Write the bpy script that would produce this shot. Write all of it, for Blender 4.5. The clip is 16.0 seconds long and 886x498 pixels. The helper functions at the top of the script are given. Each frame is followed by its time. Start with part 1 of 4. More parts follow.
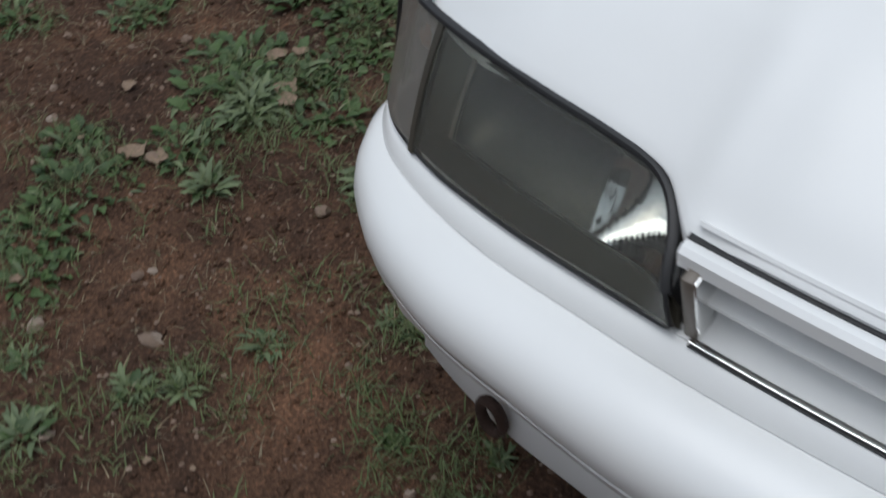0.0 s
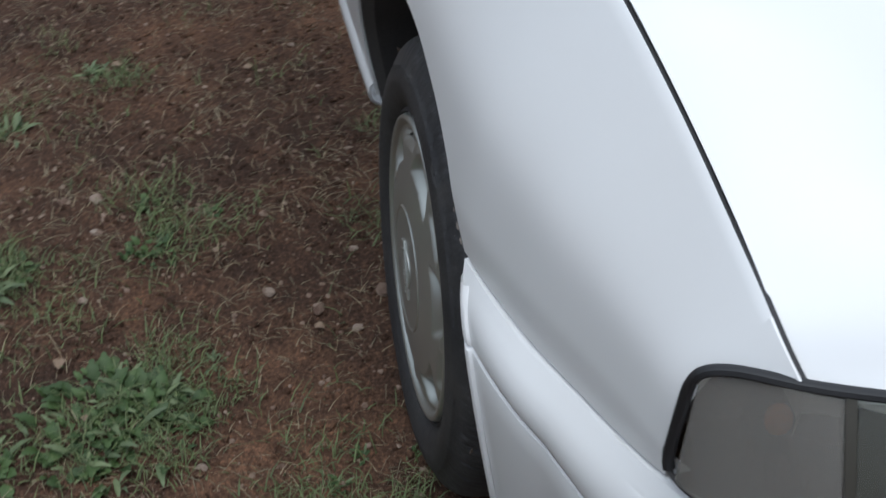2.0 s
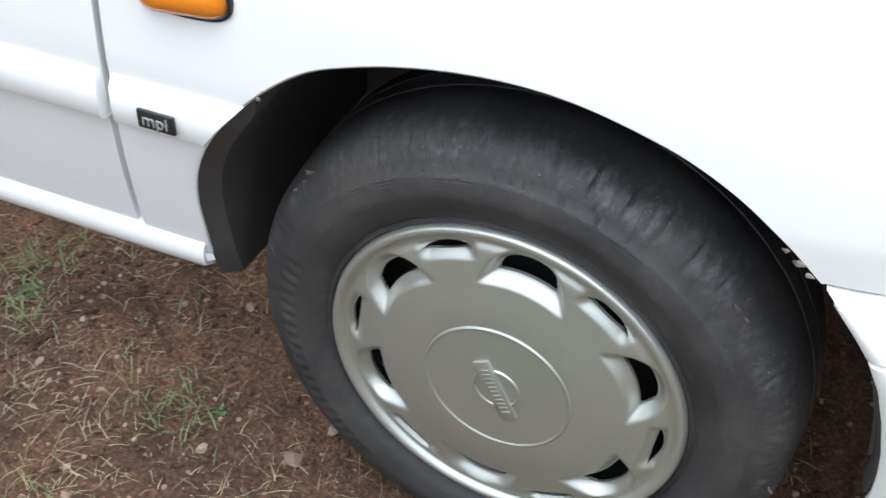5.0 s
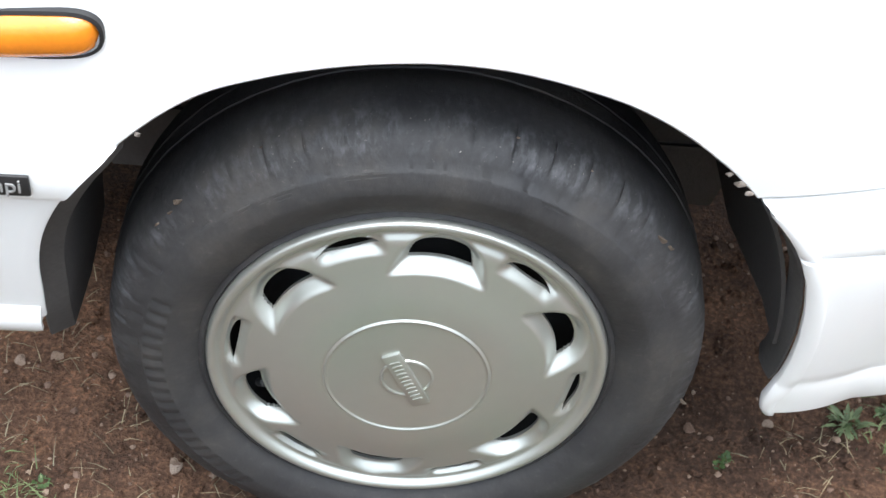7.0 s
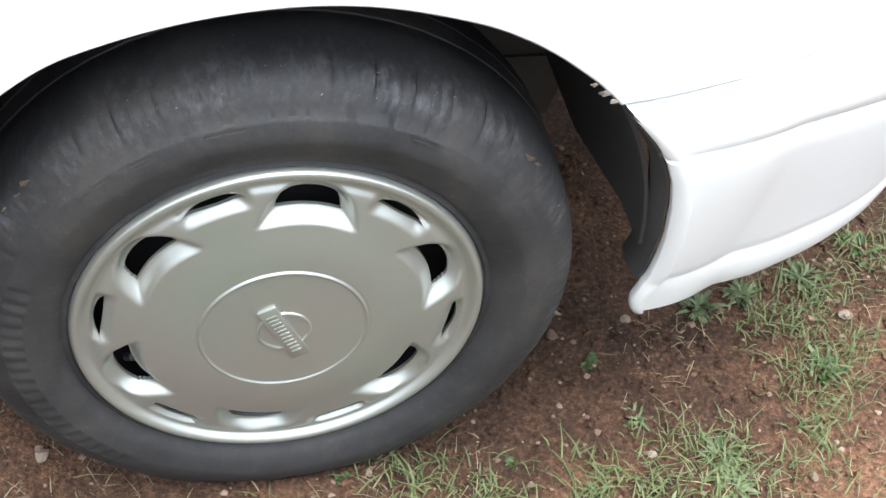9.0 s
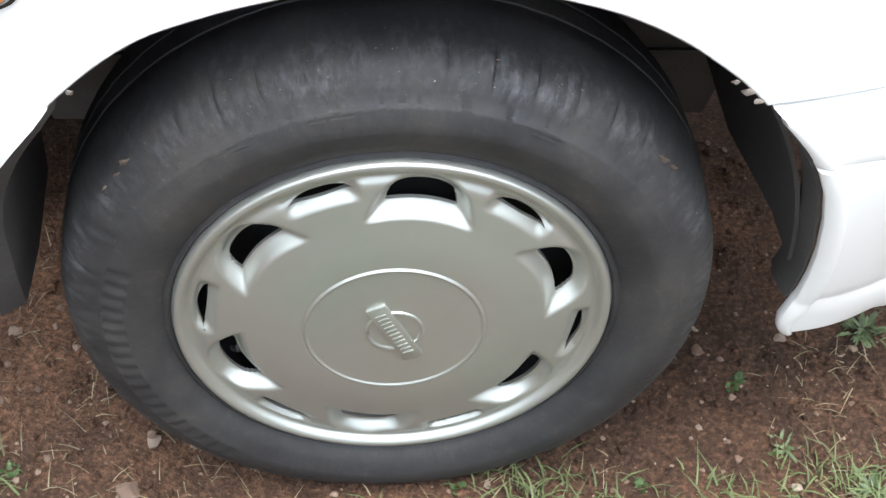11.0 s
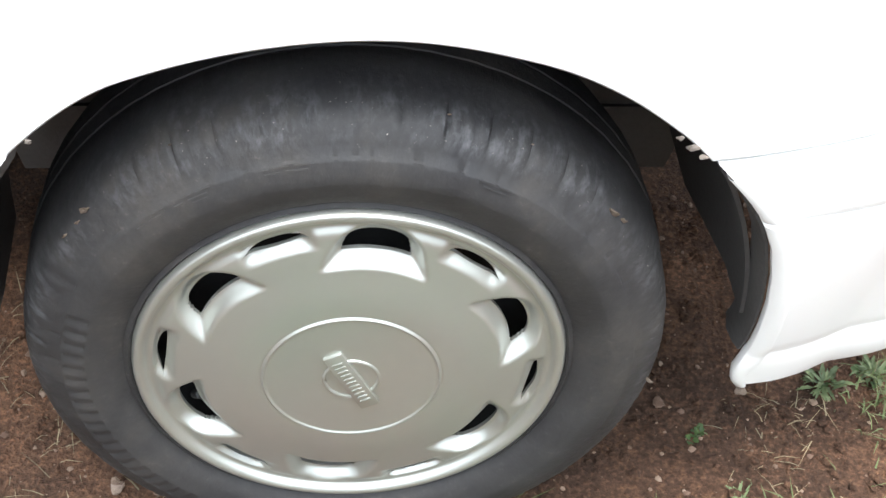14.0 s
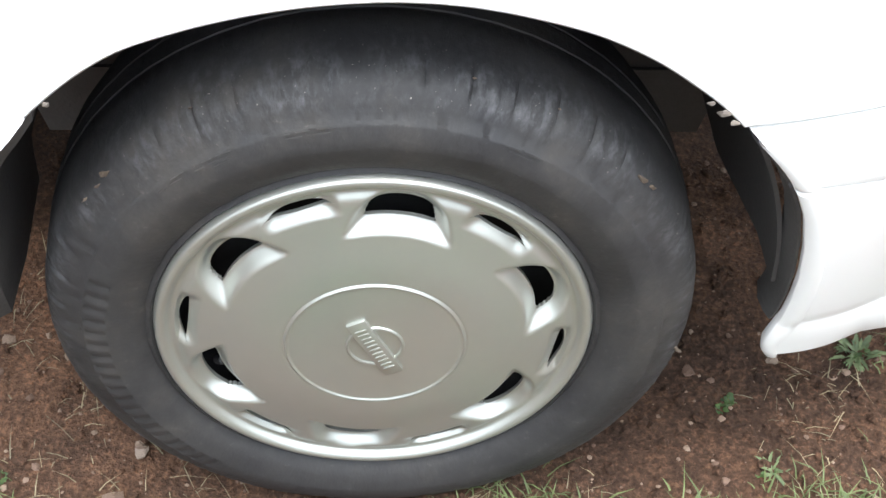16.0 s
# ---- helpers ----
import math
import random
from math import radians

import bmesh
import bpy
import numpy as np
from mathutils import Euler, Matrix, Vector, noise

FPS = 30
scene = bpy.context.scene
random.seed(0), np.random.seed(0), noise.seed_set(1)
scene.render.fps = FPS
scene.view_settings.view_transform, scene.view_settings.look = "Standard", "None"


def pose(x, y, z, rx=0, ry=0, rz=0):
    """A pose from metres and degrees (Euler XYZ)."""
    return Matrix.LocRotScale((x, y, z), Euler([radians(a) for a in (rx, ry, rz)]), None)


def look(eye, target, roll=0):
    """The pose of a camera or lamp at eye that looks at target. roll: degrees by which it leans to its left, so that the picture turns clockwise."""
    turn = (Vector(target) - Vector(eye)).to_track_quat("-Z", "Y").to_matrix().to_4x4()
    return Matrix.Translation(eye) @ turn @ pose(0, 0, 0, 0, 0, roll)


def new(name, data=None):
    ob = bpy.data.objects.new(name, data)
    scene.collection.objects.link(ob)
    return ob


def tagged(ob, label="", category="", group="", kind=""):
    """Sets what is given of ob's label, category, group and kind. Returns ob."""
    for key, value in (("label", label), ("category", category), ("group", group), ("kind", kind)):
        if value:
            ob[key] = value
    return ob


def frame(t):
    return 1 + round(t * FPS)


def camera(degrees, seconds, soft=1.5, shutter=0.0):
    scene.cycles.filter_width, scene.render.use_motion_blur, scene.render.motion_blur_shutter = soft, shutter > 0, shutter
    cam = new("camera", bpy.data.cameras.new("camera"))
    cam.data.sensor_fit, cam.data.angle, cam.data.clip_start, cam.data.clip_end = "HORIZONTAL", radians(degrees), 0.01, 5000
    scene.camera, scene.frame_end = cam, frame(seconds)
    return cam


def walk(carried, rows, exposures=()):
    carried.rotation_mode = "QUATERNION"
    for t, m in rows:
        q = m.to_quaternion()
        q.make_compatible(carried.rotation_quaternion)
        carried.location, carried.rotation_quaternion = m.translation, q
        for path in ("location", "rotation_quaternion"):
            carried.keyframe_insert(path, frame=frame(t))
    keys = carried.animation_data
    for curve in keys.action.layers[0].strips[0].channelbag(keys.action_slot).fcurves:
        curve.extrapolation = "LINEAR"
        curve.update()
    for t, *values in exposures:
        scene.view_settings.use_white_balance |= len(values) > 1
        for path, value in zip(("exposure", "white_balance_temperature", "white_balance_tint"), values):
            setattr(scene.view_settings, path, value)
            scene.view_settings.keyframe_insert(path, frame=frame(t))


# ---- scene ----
# ---- camera and walk ----
cam = camera(35.36, 16.0, soft=1.5, shutter=0.3)
PATH = [
    (0, (1.5167, 0.9252, 1.3633), (0.9503, 0.4256, 0.7078), -3.65),
    (0.3, (1.546, 0.767, 1.395), (0.289, -0.089, 0.096), -2.9),
    (0.5, (1.5489, 0.6600, 1.3843), (0.8736, 0.3002, 0.7405), -1.69),
    (0.8, (1.486, 0.419, 1.341), (0.043, -0.109, 0.061), -5.9),
    (1, (1.4704, 0.2759, 1.3688), (0.7466, 0.0499, 0.7168), -4.58),
    (1.2, (1.416, 0.191, 1.366), (-0.048, -0.177, 0.054), -5.6),
    (1.5, (1.3903, 0.0503, 1.3497), (0.6412, -0.0115, 0.6902), -3.55),
    (1.8, (1.314, -0.149, 1.343), (-0.200, 0.031, 0.049), 2.3),
    (2, (1.2965, -0.2595, 1.3721), (0.5402, -0.0903, 0.7401), 2.49),
    (2.5, (1.1210, -0.4694, 1.3461), (0.4165, -0.1469, 0.7138), 3.12),
    (2.8, (0.961, -0.537, 1.350), (-0.359, 0.199, 0.040), 1.9),
    (3, (0.9120, -0.6303, 1.3766), (0.2910, -0.1965, 0.7237), 2.55),
    (3.2, (0.8470, -0.7017, 1.3444), (0.2623, -0.2104, 0.6988), 3.51),
    (5.3, (0.2673, -0.8961, 1.2875), (0.0468, -0.1972, 0.6072), 3.85),
    (5.5, (0.2063, -0.9174, 1.2884), (0.0671, -0.2058, 0.5997), 7.51),
    (6, (0.0567, -1.0212, 1.3174), (0.0696, -0.2771, 0.6494), 11.16),
    (6.5, (0.0123, -1.0126, 1.3159), (0.0853, -0.2675, 0.6529), 12.68),
    (7, (-0.0507, -0.8798, 1.2663), (0.0076, -0.1597, 0.5749), 7.09),
    (7.5, (-0.0714, -0.8328, 1.2504), (0.0455, -0.1511, 0.5281), 7.15),
    (8, (-0.1530, -0.8454, 1.2640), (0.0470, -0.1951, 0.5312), 8.03),
    (8.2, (-0.1755, -0.8546, 1.2621), (0.0585, -0.2072, 0.5367), 10.19),
    (10.3, (-0.0339, -0.7809, 1.2245), (0.0901, -0.1008, 0.5020), 5.56),
    (10.5, (-0.0447, -0.7787, 1.2158), (0.0604, -0.0986, 0.4902), 5.04),
    (11, (-0.0531, -0.7796, 1.2011), (0.0267, -0.1059, 0.4664), 3.86),
    (11.5, (-0.0523, -0.7876, 1.2054), (0.0124, -0.1147, 0.4686), 2.84),
    (12, (-0.0460, -0.7963, 1.2081), (0.0108, -0.1235, 0.4705), 1.94),
    (12.5, (-0.0318, -0.7991, 1.2151), (0.0483, -0.1230, 0.4826), 2.52),
    (13, (-0.0197, -0.8014, 1.2203), (0.0733, -0.1062, 0.5075), 3.90),
    (13.5, (-0.0201, -0.8047, 1.2171), (0.0710, -0.1055, 0.5080), 4.37),
    (14, (-0.0218, -0.7992, 1.2166), (0.0622, -0.0977, 0.5090), 4.45),
    (14.5, (-0.0164, -0.7961, 1.2179), (0.0673, -0.0939, 0.5109), 4.02),
    (15, (-0.0155, -0.7913, 1.2127), (0.0625, -0.0929, 0.5013), 4.00),
    (15.5, (-0.0148, -0.7852, 1.2110), (0.0508, -0.0955, 0.4899), 3.51),
    (16, (-0.0119, -0.7832, 1.2059), (0.0469, -0.1003, 0.4778), 3.46),
]
EXPOSURES = [(0.0, -0.56, 6300, 9), (1.0, -0.38, 6250, 9), (2.5, -0.20, 6050, 9), (3.2, -0.20, 6100, 9), (5.4, 1.60, 6450, 9), (6.5, 1.72, 6450, 9), (8.0, 1.84, 6550, 9), (10.4, 1.68, 6450, 9), (12.5, 2.26, 6750, 9), (14.0, 2.02, 6700, 9), (16.0, 1.96, 6650, 9)]
walk(cam, [(t, look(eye, target, roll)) for t, eye, target, roll in PATH], EXPOSURES)

# ---- world and light: bright overcast ----
world = bpy.data.worlds.new("sky")
scene.world = world
world.use_nodes = True
wn = world.node_tree.nodes
wl = world.node_tree.links
sky = wn.new("ShaderNodeTexSky")
sky.sky_type = "NISHITA"
sky.sun_disc = False
sky.sun_elevation = radians(63)
sky.sun_rotation = radians(70)
sky.air_density, sky.dust_density, sky.ozone_density = 1.0, 3.0, 1.0
cloud = wn.new("ShaderNodeMixRGB")
cloud.inputs[0].default_value = 0.7
cloud.inputs[2].default_value = (8.4, 9.1, 10.0, 1)
wl.new(sky.outputs[0], cloud.inputs[1])
# overcast sky, brighter overhead; horizon dimmed much further in place of unseen surroundings
place = wn.new("ShaderNodeTexCoord")
axes = wn.new("ShaderNodeSeparateXYZ")
wl.new(place.outputs["Generated"], axes.inputs[0])
height = wn.new("ShaderNodeMapRange")
height.inputs["To Min"].default_value = 0.09
height.inputs["To Max"].default_value = 1.85
wl.new(axes.outputs["Z"], height.inputs["Value"])
dome = wn.new("ShaderNodeMixRGB")
dome.blend_type = "MULTIPLY"
dome.inputs[0].default_value = 1.0
wl.new(cloud.outputs[0], dome.inputs[1])
wl.new(height.outputs[0], dome.inputs[2])
wl.new(dome.outputs[0], wn["Background"].inputs[0])
wn["Background"].inputs[1].default_value = 0.11

sun_data = bpy.data.lights.new("sun", "SUN")
sun_data.energy = 1.1
sun_data.angle = radians(40)
sun_data.color = (1.0, 0.98, 0.95)
sun = new("sun", sun_data)
sun.matrix_world = look((0.3, -0.5, 3.6), (0, 0, 0))


# ---- materials ----
def material(name):
    m = bpy.data.materials.new(name)
    m.use_nodes = True
    return m, m.node_tree.nodes, m.node_tree.links, m.node_tree.nodes["Principled BSDF"]


def noise_node(nodes, links, scale, detail=6.0, rough=0.6, coords="Object"):
    tc = nodes.new("ShaderNodeTexCoord")
    n = nodes.new("ShaderNodeTexNoise")
    n.inputs["Scale"].default_value = scale
    n.inputs["Detail"].default_value = detail
    n.inputs["Roughness"].default_value = rough
    links.new(tc.outputs[coords], n.inputs["Vector"])
    return n


def ramp(nodes, links, source, stops):
    r = nodes.new("ShaderNodeValToRGB")
    e = r.color_ramp.elements
    e[0].position, e[0].color = stops[0][0], (*stops[0][1], 1)
    e[1].position, e[1].color = stops[-1][0], (*stops[-1][1], 1)
    for p, c in stops[1:-1]:
        k = e.new(p)
        k.color = (*c, 1)
    links.new(source, r.inputs[0])
    return r.outputs[0]


def mix(nodes, links, fac, a, b, mode="MIX"):
    m = nodes.new("ShaderNodeMixRGB")
    m.blend_type = mode
    for sock, v in zip(m.inputs, (fac, a, b)):
        if hasattr(v, "links"):
            links.new(v, sock)
        elif isinstance(v, (int, float)):
            sock.default_value = v
        else:
            sock.default_value = (*v, 1)
    return m.outputs[0]


def bump(nodes, links, bsdf, height, strength, distance):
    b = nodes.new("ShaderNodeBump")
    b.inputs["Strength"].default_value = strength
    b.inputs["Distance"].default_value = distance
    links.new(height, b.inputs["Height"])
    links.new(b.outputs[0], bsdf.inputs["Normal"])


def plain(name, color, rough, metal=0.0, coat=0.0, grain=40.0, vary=0.12, relief=0.0):
    m, n, l, b = material(name)
    big = noise_node(n, l, grain * 0.15, 4)
    fine = noise_node(n, l, grain * 4, 3)
    lo, hi = [c * (1 - vary) for c in color], [min(1, c * (1 + vary * 0.5)) for c in color]
    c1 = ramp(n, l, big.outputs[0], [(0.35, lo), (0.65, hi)])
    c2 = ramp(n, l, fine.outputs[0], [(0.3, [1 - vary * 0.6] * 3), (0.7, [1, 1, 1])])
    l.new(mix(n, l, 1.0, c1, c2, "MULTIPLY"), b.inputs["Base Color"])
    l.new(ramp(n, l, big.outputs[0], [(0.3, [max(0, rough * 0.85)] * 3), (0.7, [min(1, rough * 1.15)] * 3)]), b.inputs["Roughness"])
    b.inputs["Metallic"].default_value = metal
    b.inputs["Coat Weight"].default_value = coat
    b.inputs["Coat Roughness"].default_value = 0.06
    if relief:
        bump(n, l, b, fine.outputs[0], 0.5, relief)
    return m


def paint_material():
    m, n, l, b = material("white_paint")
    dust = noise_node(n, l, 3.0, 3, 0.5)
    speck = noise_node(n, l, 260.0, 2, 0.5)
    c = ramp(n, l, dust.outputs[0], [(0.3, (0.80, 0.80, 0.78)), (0.7, (0.84, 0.85, 0.84))])
    s = ramp(n, l, speck.outputs[0], [(0.20, (0.86, 0.83, 0.79)), (0.26, (1, 1, 1))])
    l.new(mix(n, l, 0.06, c, s, "MULTIPLY"), b.inputs["Base Color"])
    l.new(ramp(n, l, dust.outputs[0], [(0.2, (0.29,) * 3), (0.8, (0.32,) * 3)]), b.inputs["Roughness"])
    b.inputs["Coat Weight"].default_value = 0.35
    b.inputs["Coat Roughness"].default_value = 0.25
    return m


def soil_material():
    m, n, l, b = material("red_soil")
    patch = noise_node(n, l, 2.2, 5, 0.6)
    mid = noise_node(n, l, 18.0, 8, 0.7)
    fine = noise_node(n, l, 160.0, 4, 0.7)
    c = ramp(n, l, patch.outputs[0], [(0.3, (0.062, 0.038, 0.027)), (0.52, (0.108, 0.062, 0.040)), (0.70, (0.205, 0.114, 0.070))])
    c = mix(n, l, 1.0, c, ramp(n, l, mid.outputs[0], [(0.3, (0.62, 0.62, 0.64)), (0.7, (1.15, 1.1, 1.05))]), "MULTIPLY")
    c = mix(n, l, 1.0, c, ramp(n, l, fine.outputs[0], [(0.3, (0.45, 0.45, 0.46)), (0.52, (0.95, 0.95, 0.95)), (0.70, (1.9, 1.8, 1.7))]), "MULTIPLY")
    l.new(c, b.inputs["Base Color"])
    b.inputs["Roughness"].default_value = 0.95
    b.inputs["Specular IOR Level"].default_value = 0.2
    h = mix(n, l, 0.5, mid.outputs[0], fine.outputs[0])
    bump(n, l, b, h, 1.0, 0.016)
    return m


def leaf_material(name, dark, light):
    m, n, l, b = material(name)
    info = n.new("ShaderNodeObjectInfo")
    geo = n.new("ShaderNodeNewGeometry")
    fine = noise_node(n, l, 90.0, 4)
    c = mix(n, l, fine.outputs[0], dark, light)
    v = mix(n, l, 0.5, info.outputs["Random"], geo.outputs["Random Per Island"])
    c = mix(n, l, 1.0, c, ramp(n, l, v, [(0.2, (0.6, 0.62, 0.6)), (0.8, (1.25, 1.2, 1.1))]), "MULTIPLY")
    l.new(c, b.inputs["Base Color"])
    b.inputs["Roughness"].default_value = 0.55
    b.inputs["Specular IOR Level"].default_value = 0.35
    return m


def stone_material():
    m, n, l, b = material("tan_stone")
    info = n.new("ShaderNodeObjectInfo")
    geo = n.new("ShaderNodeNewGeometry")
    mid, fine = noise_node(n, l, 40.0, 5), noise_node(n, l, 300.0, 4)
    v = mix(n, l, 0.5, info.outputs["Random"], geo.outputs["Random Per Island"])
    c = ramp(n, l, v, [(0.1, (0.17, 0.105, 0.075)), (0.5, (0.30, 0.215, 0.16)), (0.9, (0.46, 0.38, 0.31))])
    c = mix(n, l, 1.0, c, ramp(n, l, mid.outputs[0], [(0.3, (0.6, 0.55, 0.5)), (0.65, (1, 1, 1))]), "MULTIPLY")
    l.new(c, b.inputs["Base Color"])
    b.inputs["Roughness"].default_value = 0.9
    bump(n, l, b, fine.outputs[0], 0.6, 0.003)
    return m


def rubber_material():
    m, n, l, b = material("tyre_rubber")
    tc = n.new("ShaderNodeTexCoord")
    big = noise_node(n, l, 9.0, 6, 0.65)
    fine = noise_node(n, l, 120.0, 5, 0.7)
    c = ramp(n, l, big.outputs[0], [(0.32, (0.022, 0.022, 0.024)), (0.52, (0.036, 0.035, 0.035)), (0.72, (0.066, 0.059, 0.052))])
    c = mix(n, l, 1.0, c, ramp(n, l, fine.outputs[0], [(0.3, (0.75,) * 3), (0.62, (1,) * 3), (0.74, (1.9, 1.8, 1.7))]), "MULTIPLY")
    # scuffs that run across the shoulder of the tyre
    xyz = n.new("ShaderNodeSeparateXYZ")
    l.new(tc.outputs["Object"], xyz.inputs[0])

    def calc(op, a, b_):
        m_ = n.new("ShaderNodeMath")
        m_.operation = op
        for sock, v in zip(m_.inputs, (a, b_)):
            if hasattr(v, "links"):
                l.new(v, sock)
            else:
                sock.default_value = v
        return m_.outputs[0]

    up = calc("SUBTRACT", xyz.outputs[2], 0.263)
    turn_ = calc("ARCTAN2", up, xyz.outputs[0])
    rad = calc("SQRT", calc("ADD", calc("MULTIPLY", up, up), calc("MULTIPLY", xyz.outputs[0], xyz.outputs[0])), 0.0)
    polar = n.new("ShaderNodeCombineXYZ")
    l.new(calc("MULTIPLY", turn_, 0.28), polar.inputs[0])
    l.new(calc("MULTIPLY", xyz.outputs[1], 0.5), polar.inputs[1])
    l.new(calc("MULTIPLY", rad, 0.5), polar.inputs[2])
    streak = n.new("ShaderNodeTexNoise")
    streak.inputs["Scale"].default_value = 130.0
    streak.inputs["Detail"].default_value = 6.0
    streak.inputs["Roughness"].default_value = 0.65
    l.new(polar.outputs[0], streak.inputs["Vector"])
    band = ramp(n, l, rad, [(0.2585, (0, 0, 0)), (0.270, (1, 1, 1)), (0.2855, (1, 1, 1)), (0.2885, (0.25,) * 3)])
    worn = mix(n, l, 1.0, ramp(n, l, streak.outputs[0], [(0.46, (0, 0, 0)), (0.72, (1, 1, 1))]), band, "MULTIPLY")
    blot = noise_node(n, l, 22.0, 4, 0.6)
    worn = mix(n, l, 1.0, worn, ramp(n, l, blot.outputs[0], [(0.38, (0.08,) * 3), (0.62, (1, 1, 1))]), "MULTIPLY")
    c = mix(n, l, worn, c, (0.105, 0.105, 0.110))
    rub = noise_node(n, l, 420.0, 2, 0.5)
    c = mix(n, l, mix(n, l, 1.0, ramp(n, l, rub.outputs[0], [(0.73, (0, 0, 0)), (0.77, (1, 1, 1))]), band, "MULTIPLY"), c, (0.34, 0.31, 0.27))
    l.new(c, b.inputs["Base Color"])
    l.new(ramp(n, l, big.outputs[0], [(0.3, (0.5,) * 3), (0.7, (0.75,) * 3)]), b.inputs["Roughness"])
    bump(n, l, b, mix(n, l, 0.5, fine.outputs[0], streak.outputs[0]), 0.6, 0.002)
    return m


def lens_material(name, tint, ribs, clear, rough, relief):
    m, n, l, b = material(name)
    b.inputs["Base Color"].default_value = (*tint, 1)
    b.inputs["Transmission Weight"].default_value = clear
    b.inputs["Roughness"].default_value = rough
    b.inputs["IOR"].default_value = 1.25
    tc = n.new("ShaderNodeTexCoord")
    w = n.new("ShaderNodeTexWave")
    w.bands_direction = "Y"
    w.inputs["Scale"].default_value = ribs
    l.new(tc.outputs["Object"], w.inputs["Vector"])
    bump(n, l, b, w.outputs[0], relief, 0.002)
    return m


PAINT = paint_material()
SOIL = soil_material()
RUBBER = rubber_material()
SILVER = plain("silver_wheel_paint", (0.47, 0.48, 0.44), 0.30, metal=0.7, grain=12, vary=0.04)
BLACK = plain("black_rubber_trim", (0.018, 0.018, 0.019), 0.5, grain=60, vary=0.2)
LINER = plain("dusty_black_plastic", (0.066, 0.062, 0.060), 0.7, grain=50, vary=0.3, relief=0.001)
CHROME = plain("chrome", (0.75, 0.75, 0.74), 0.12, metal=1.0, grain=30, vary=0.05)
MIRROR = plain("bright_reflector_metal", (0.80, 0.81, 0.82), 0.04, metal=1.0, grain=30, vary=0.2)
# the main reflector's dark reflections are put into this metal's colour
DARK_METAL = plain("dark_reflector_metal", (0.075, 0.072, 0.062), 0.15, metal=0.85, grain=30, vary=0.3)
TAUPE = plain("taupe_trim_plastic", (0.16, 0.135, 0.11), 0.35, grain=40, vary=0.15)
HOUSING = plain("grey_lamp_housing", (0.060, 0.055, 0.043), 0.4, grain=40, vary=0.1)
BROWN_EDGE = plain("tan_lamp_bezel", (0.20, 0.18, 0.15), 0.4, grain=40, vary=0.1)
LENS = lens_material("clear_ribbed_glass", (0.80, 0.81, 0.76), 62, 0.96, 0.03, 0.14)
SMOKE = lens_material("smoked_indicator_glass", (0.46, 0.44, 0.40), 45, 0.70, 0.10, 0.04)
AMBER = plain("amber_plastic", (0.80, 0.24, 0.015), 0.25, coat=0.6, grain=60, vary=0.15)
STEEL = plain("dark_steel", (0.03, 0.03, 0.032), 0.6, metal=0.3, grain=60, vary=0.3)
RUST = plain("rusty_iron", (0.05, 0.028, 0.02), 0.8, grain=80, vary=0.4, relief=0.001)
STONE = stone_material()
LETTER = plain("grey_lettering", (0.30, 0.30, 0.29), 0.4, grain=60, vary=0.05)
CHIP = plain("flaking_paint", (0.35, 0.30, 0.26), 0.8, grain=200, vary=0.5, relief=0.002)
LEAF = leaf_material("weed_leaf", (0.034, 0.066, 0.020), (0.085, 0.140, 0.044))
LEAF_GREY = leaf_material("grey_green_leaf", (0.10, 0.14, 0.07), (0.18, 0.225, 0.115))
GRASS = leaf_material("grass_blade", (0.070, 0.102, 0.040), (0.15, 0.18, 0.08))
STRAW = leaf_material("dry_stalk", (0.24, 0.19, 0.12), (0.36, 0.30, 0.20))
DRYLEAF = plain("dry_leaf", (0.26, 0.18, 0.12), 0.8, grain=60, vary=0.3)


# ---- building helpers ----
def curve(points):
    """A smooth function through (x, value...) rows, held flat beyond its ends."""
    rows = np.array(points, float)
    xs, ys = rows[:, 0], rows[:, 1:]
    d = np.gradient(ys, xs, axis=0)

    def f(x):
        x = min(max(x, xs[0]), xs[-1])
        i = min(max(int(np.searchsorted(xs, x)) - 1, 0), len(xs) - 2)
        h = xs[i + 1] - xs[i]
        t = (x - xs[i]) / h
        v = (1 + 2 * t) * (1 - t) ** 2 * ys[i] + t * (1 - t) ** 2 * h * d[i] + t * t * (3 - 2 * t) * ys[i + 1] + t * t * (t - 1) * h * d[i + 1]
        return float(v[0]) if len(v) == 1 else v

    return f


def part(name, bm, mat, parent=None, label="", smooth=True):
    bmesh.ops.recalc_face_normals(bm, faces=bm.faces[:])
    me = bpy.data.meshes.new(name)
    bm.to_mesh(me)
    bm.free()
    me.materials.append(mat)
    if smooth:
        me.polygons.foreach_set("use_smooth", [True] * len(me.polygons))
        me.set_sharp_from_angle(angle=radians(38))
    ob = new(name, me)
    ob.parent = parent
    if label:
        ob["label"] = label
    return ob


def sheet(rows, closed=False):
    """A bmesh over a grid of points."""
    bm = bmesh.new()
    v = [[bm.verts.new(p) for p in r] for r in rows]
    for a, b in zip(v, v[1:]):
        n = len(a)
        for k in range(n if closed else n - 1):
            j = (k + 1) % n
            bm.faces.new((a[k], a[j], b[j], b[k]))
    return bm


def thicken(bm, t):
    """Gives an open sheet a thickness t against its normals."""
    bmesh.ops.recalc_face_normals(bm, faces=bm.faces[:])
    bmesh.ops.solidify(bm, geom=bm.faces[:], thickness=t)
    return bm


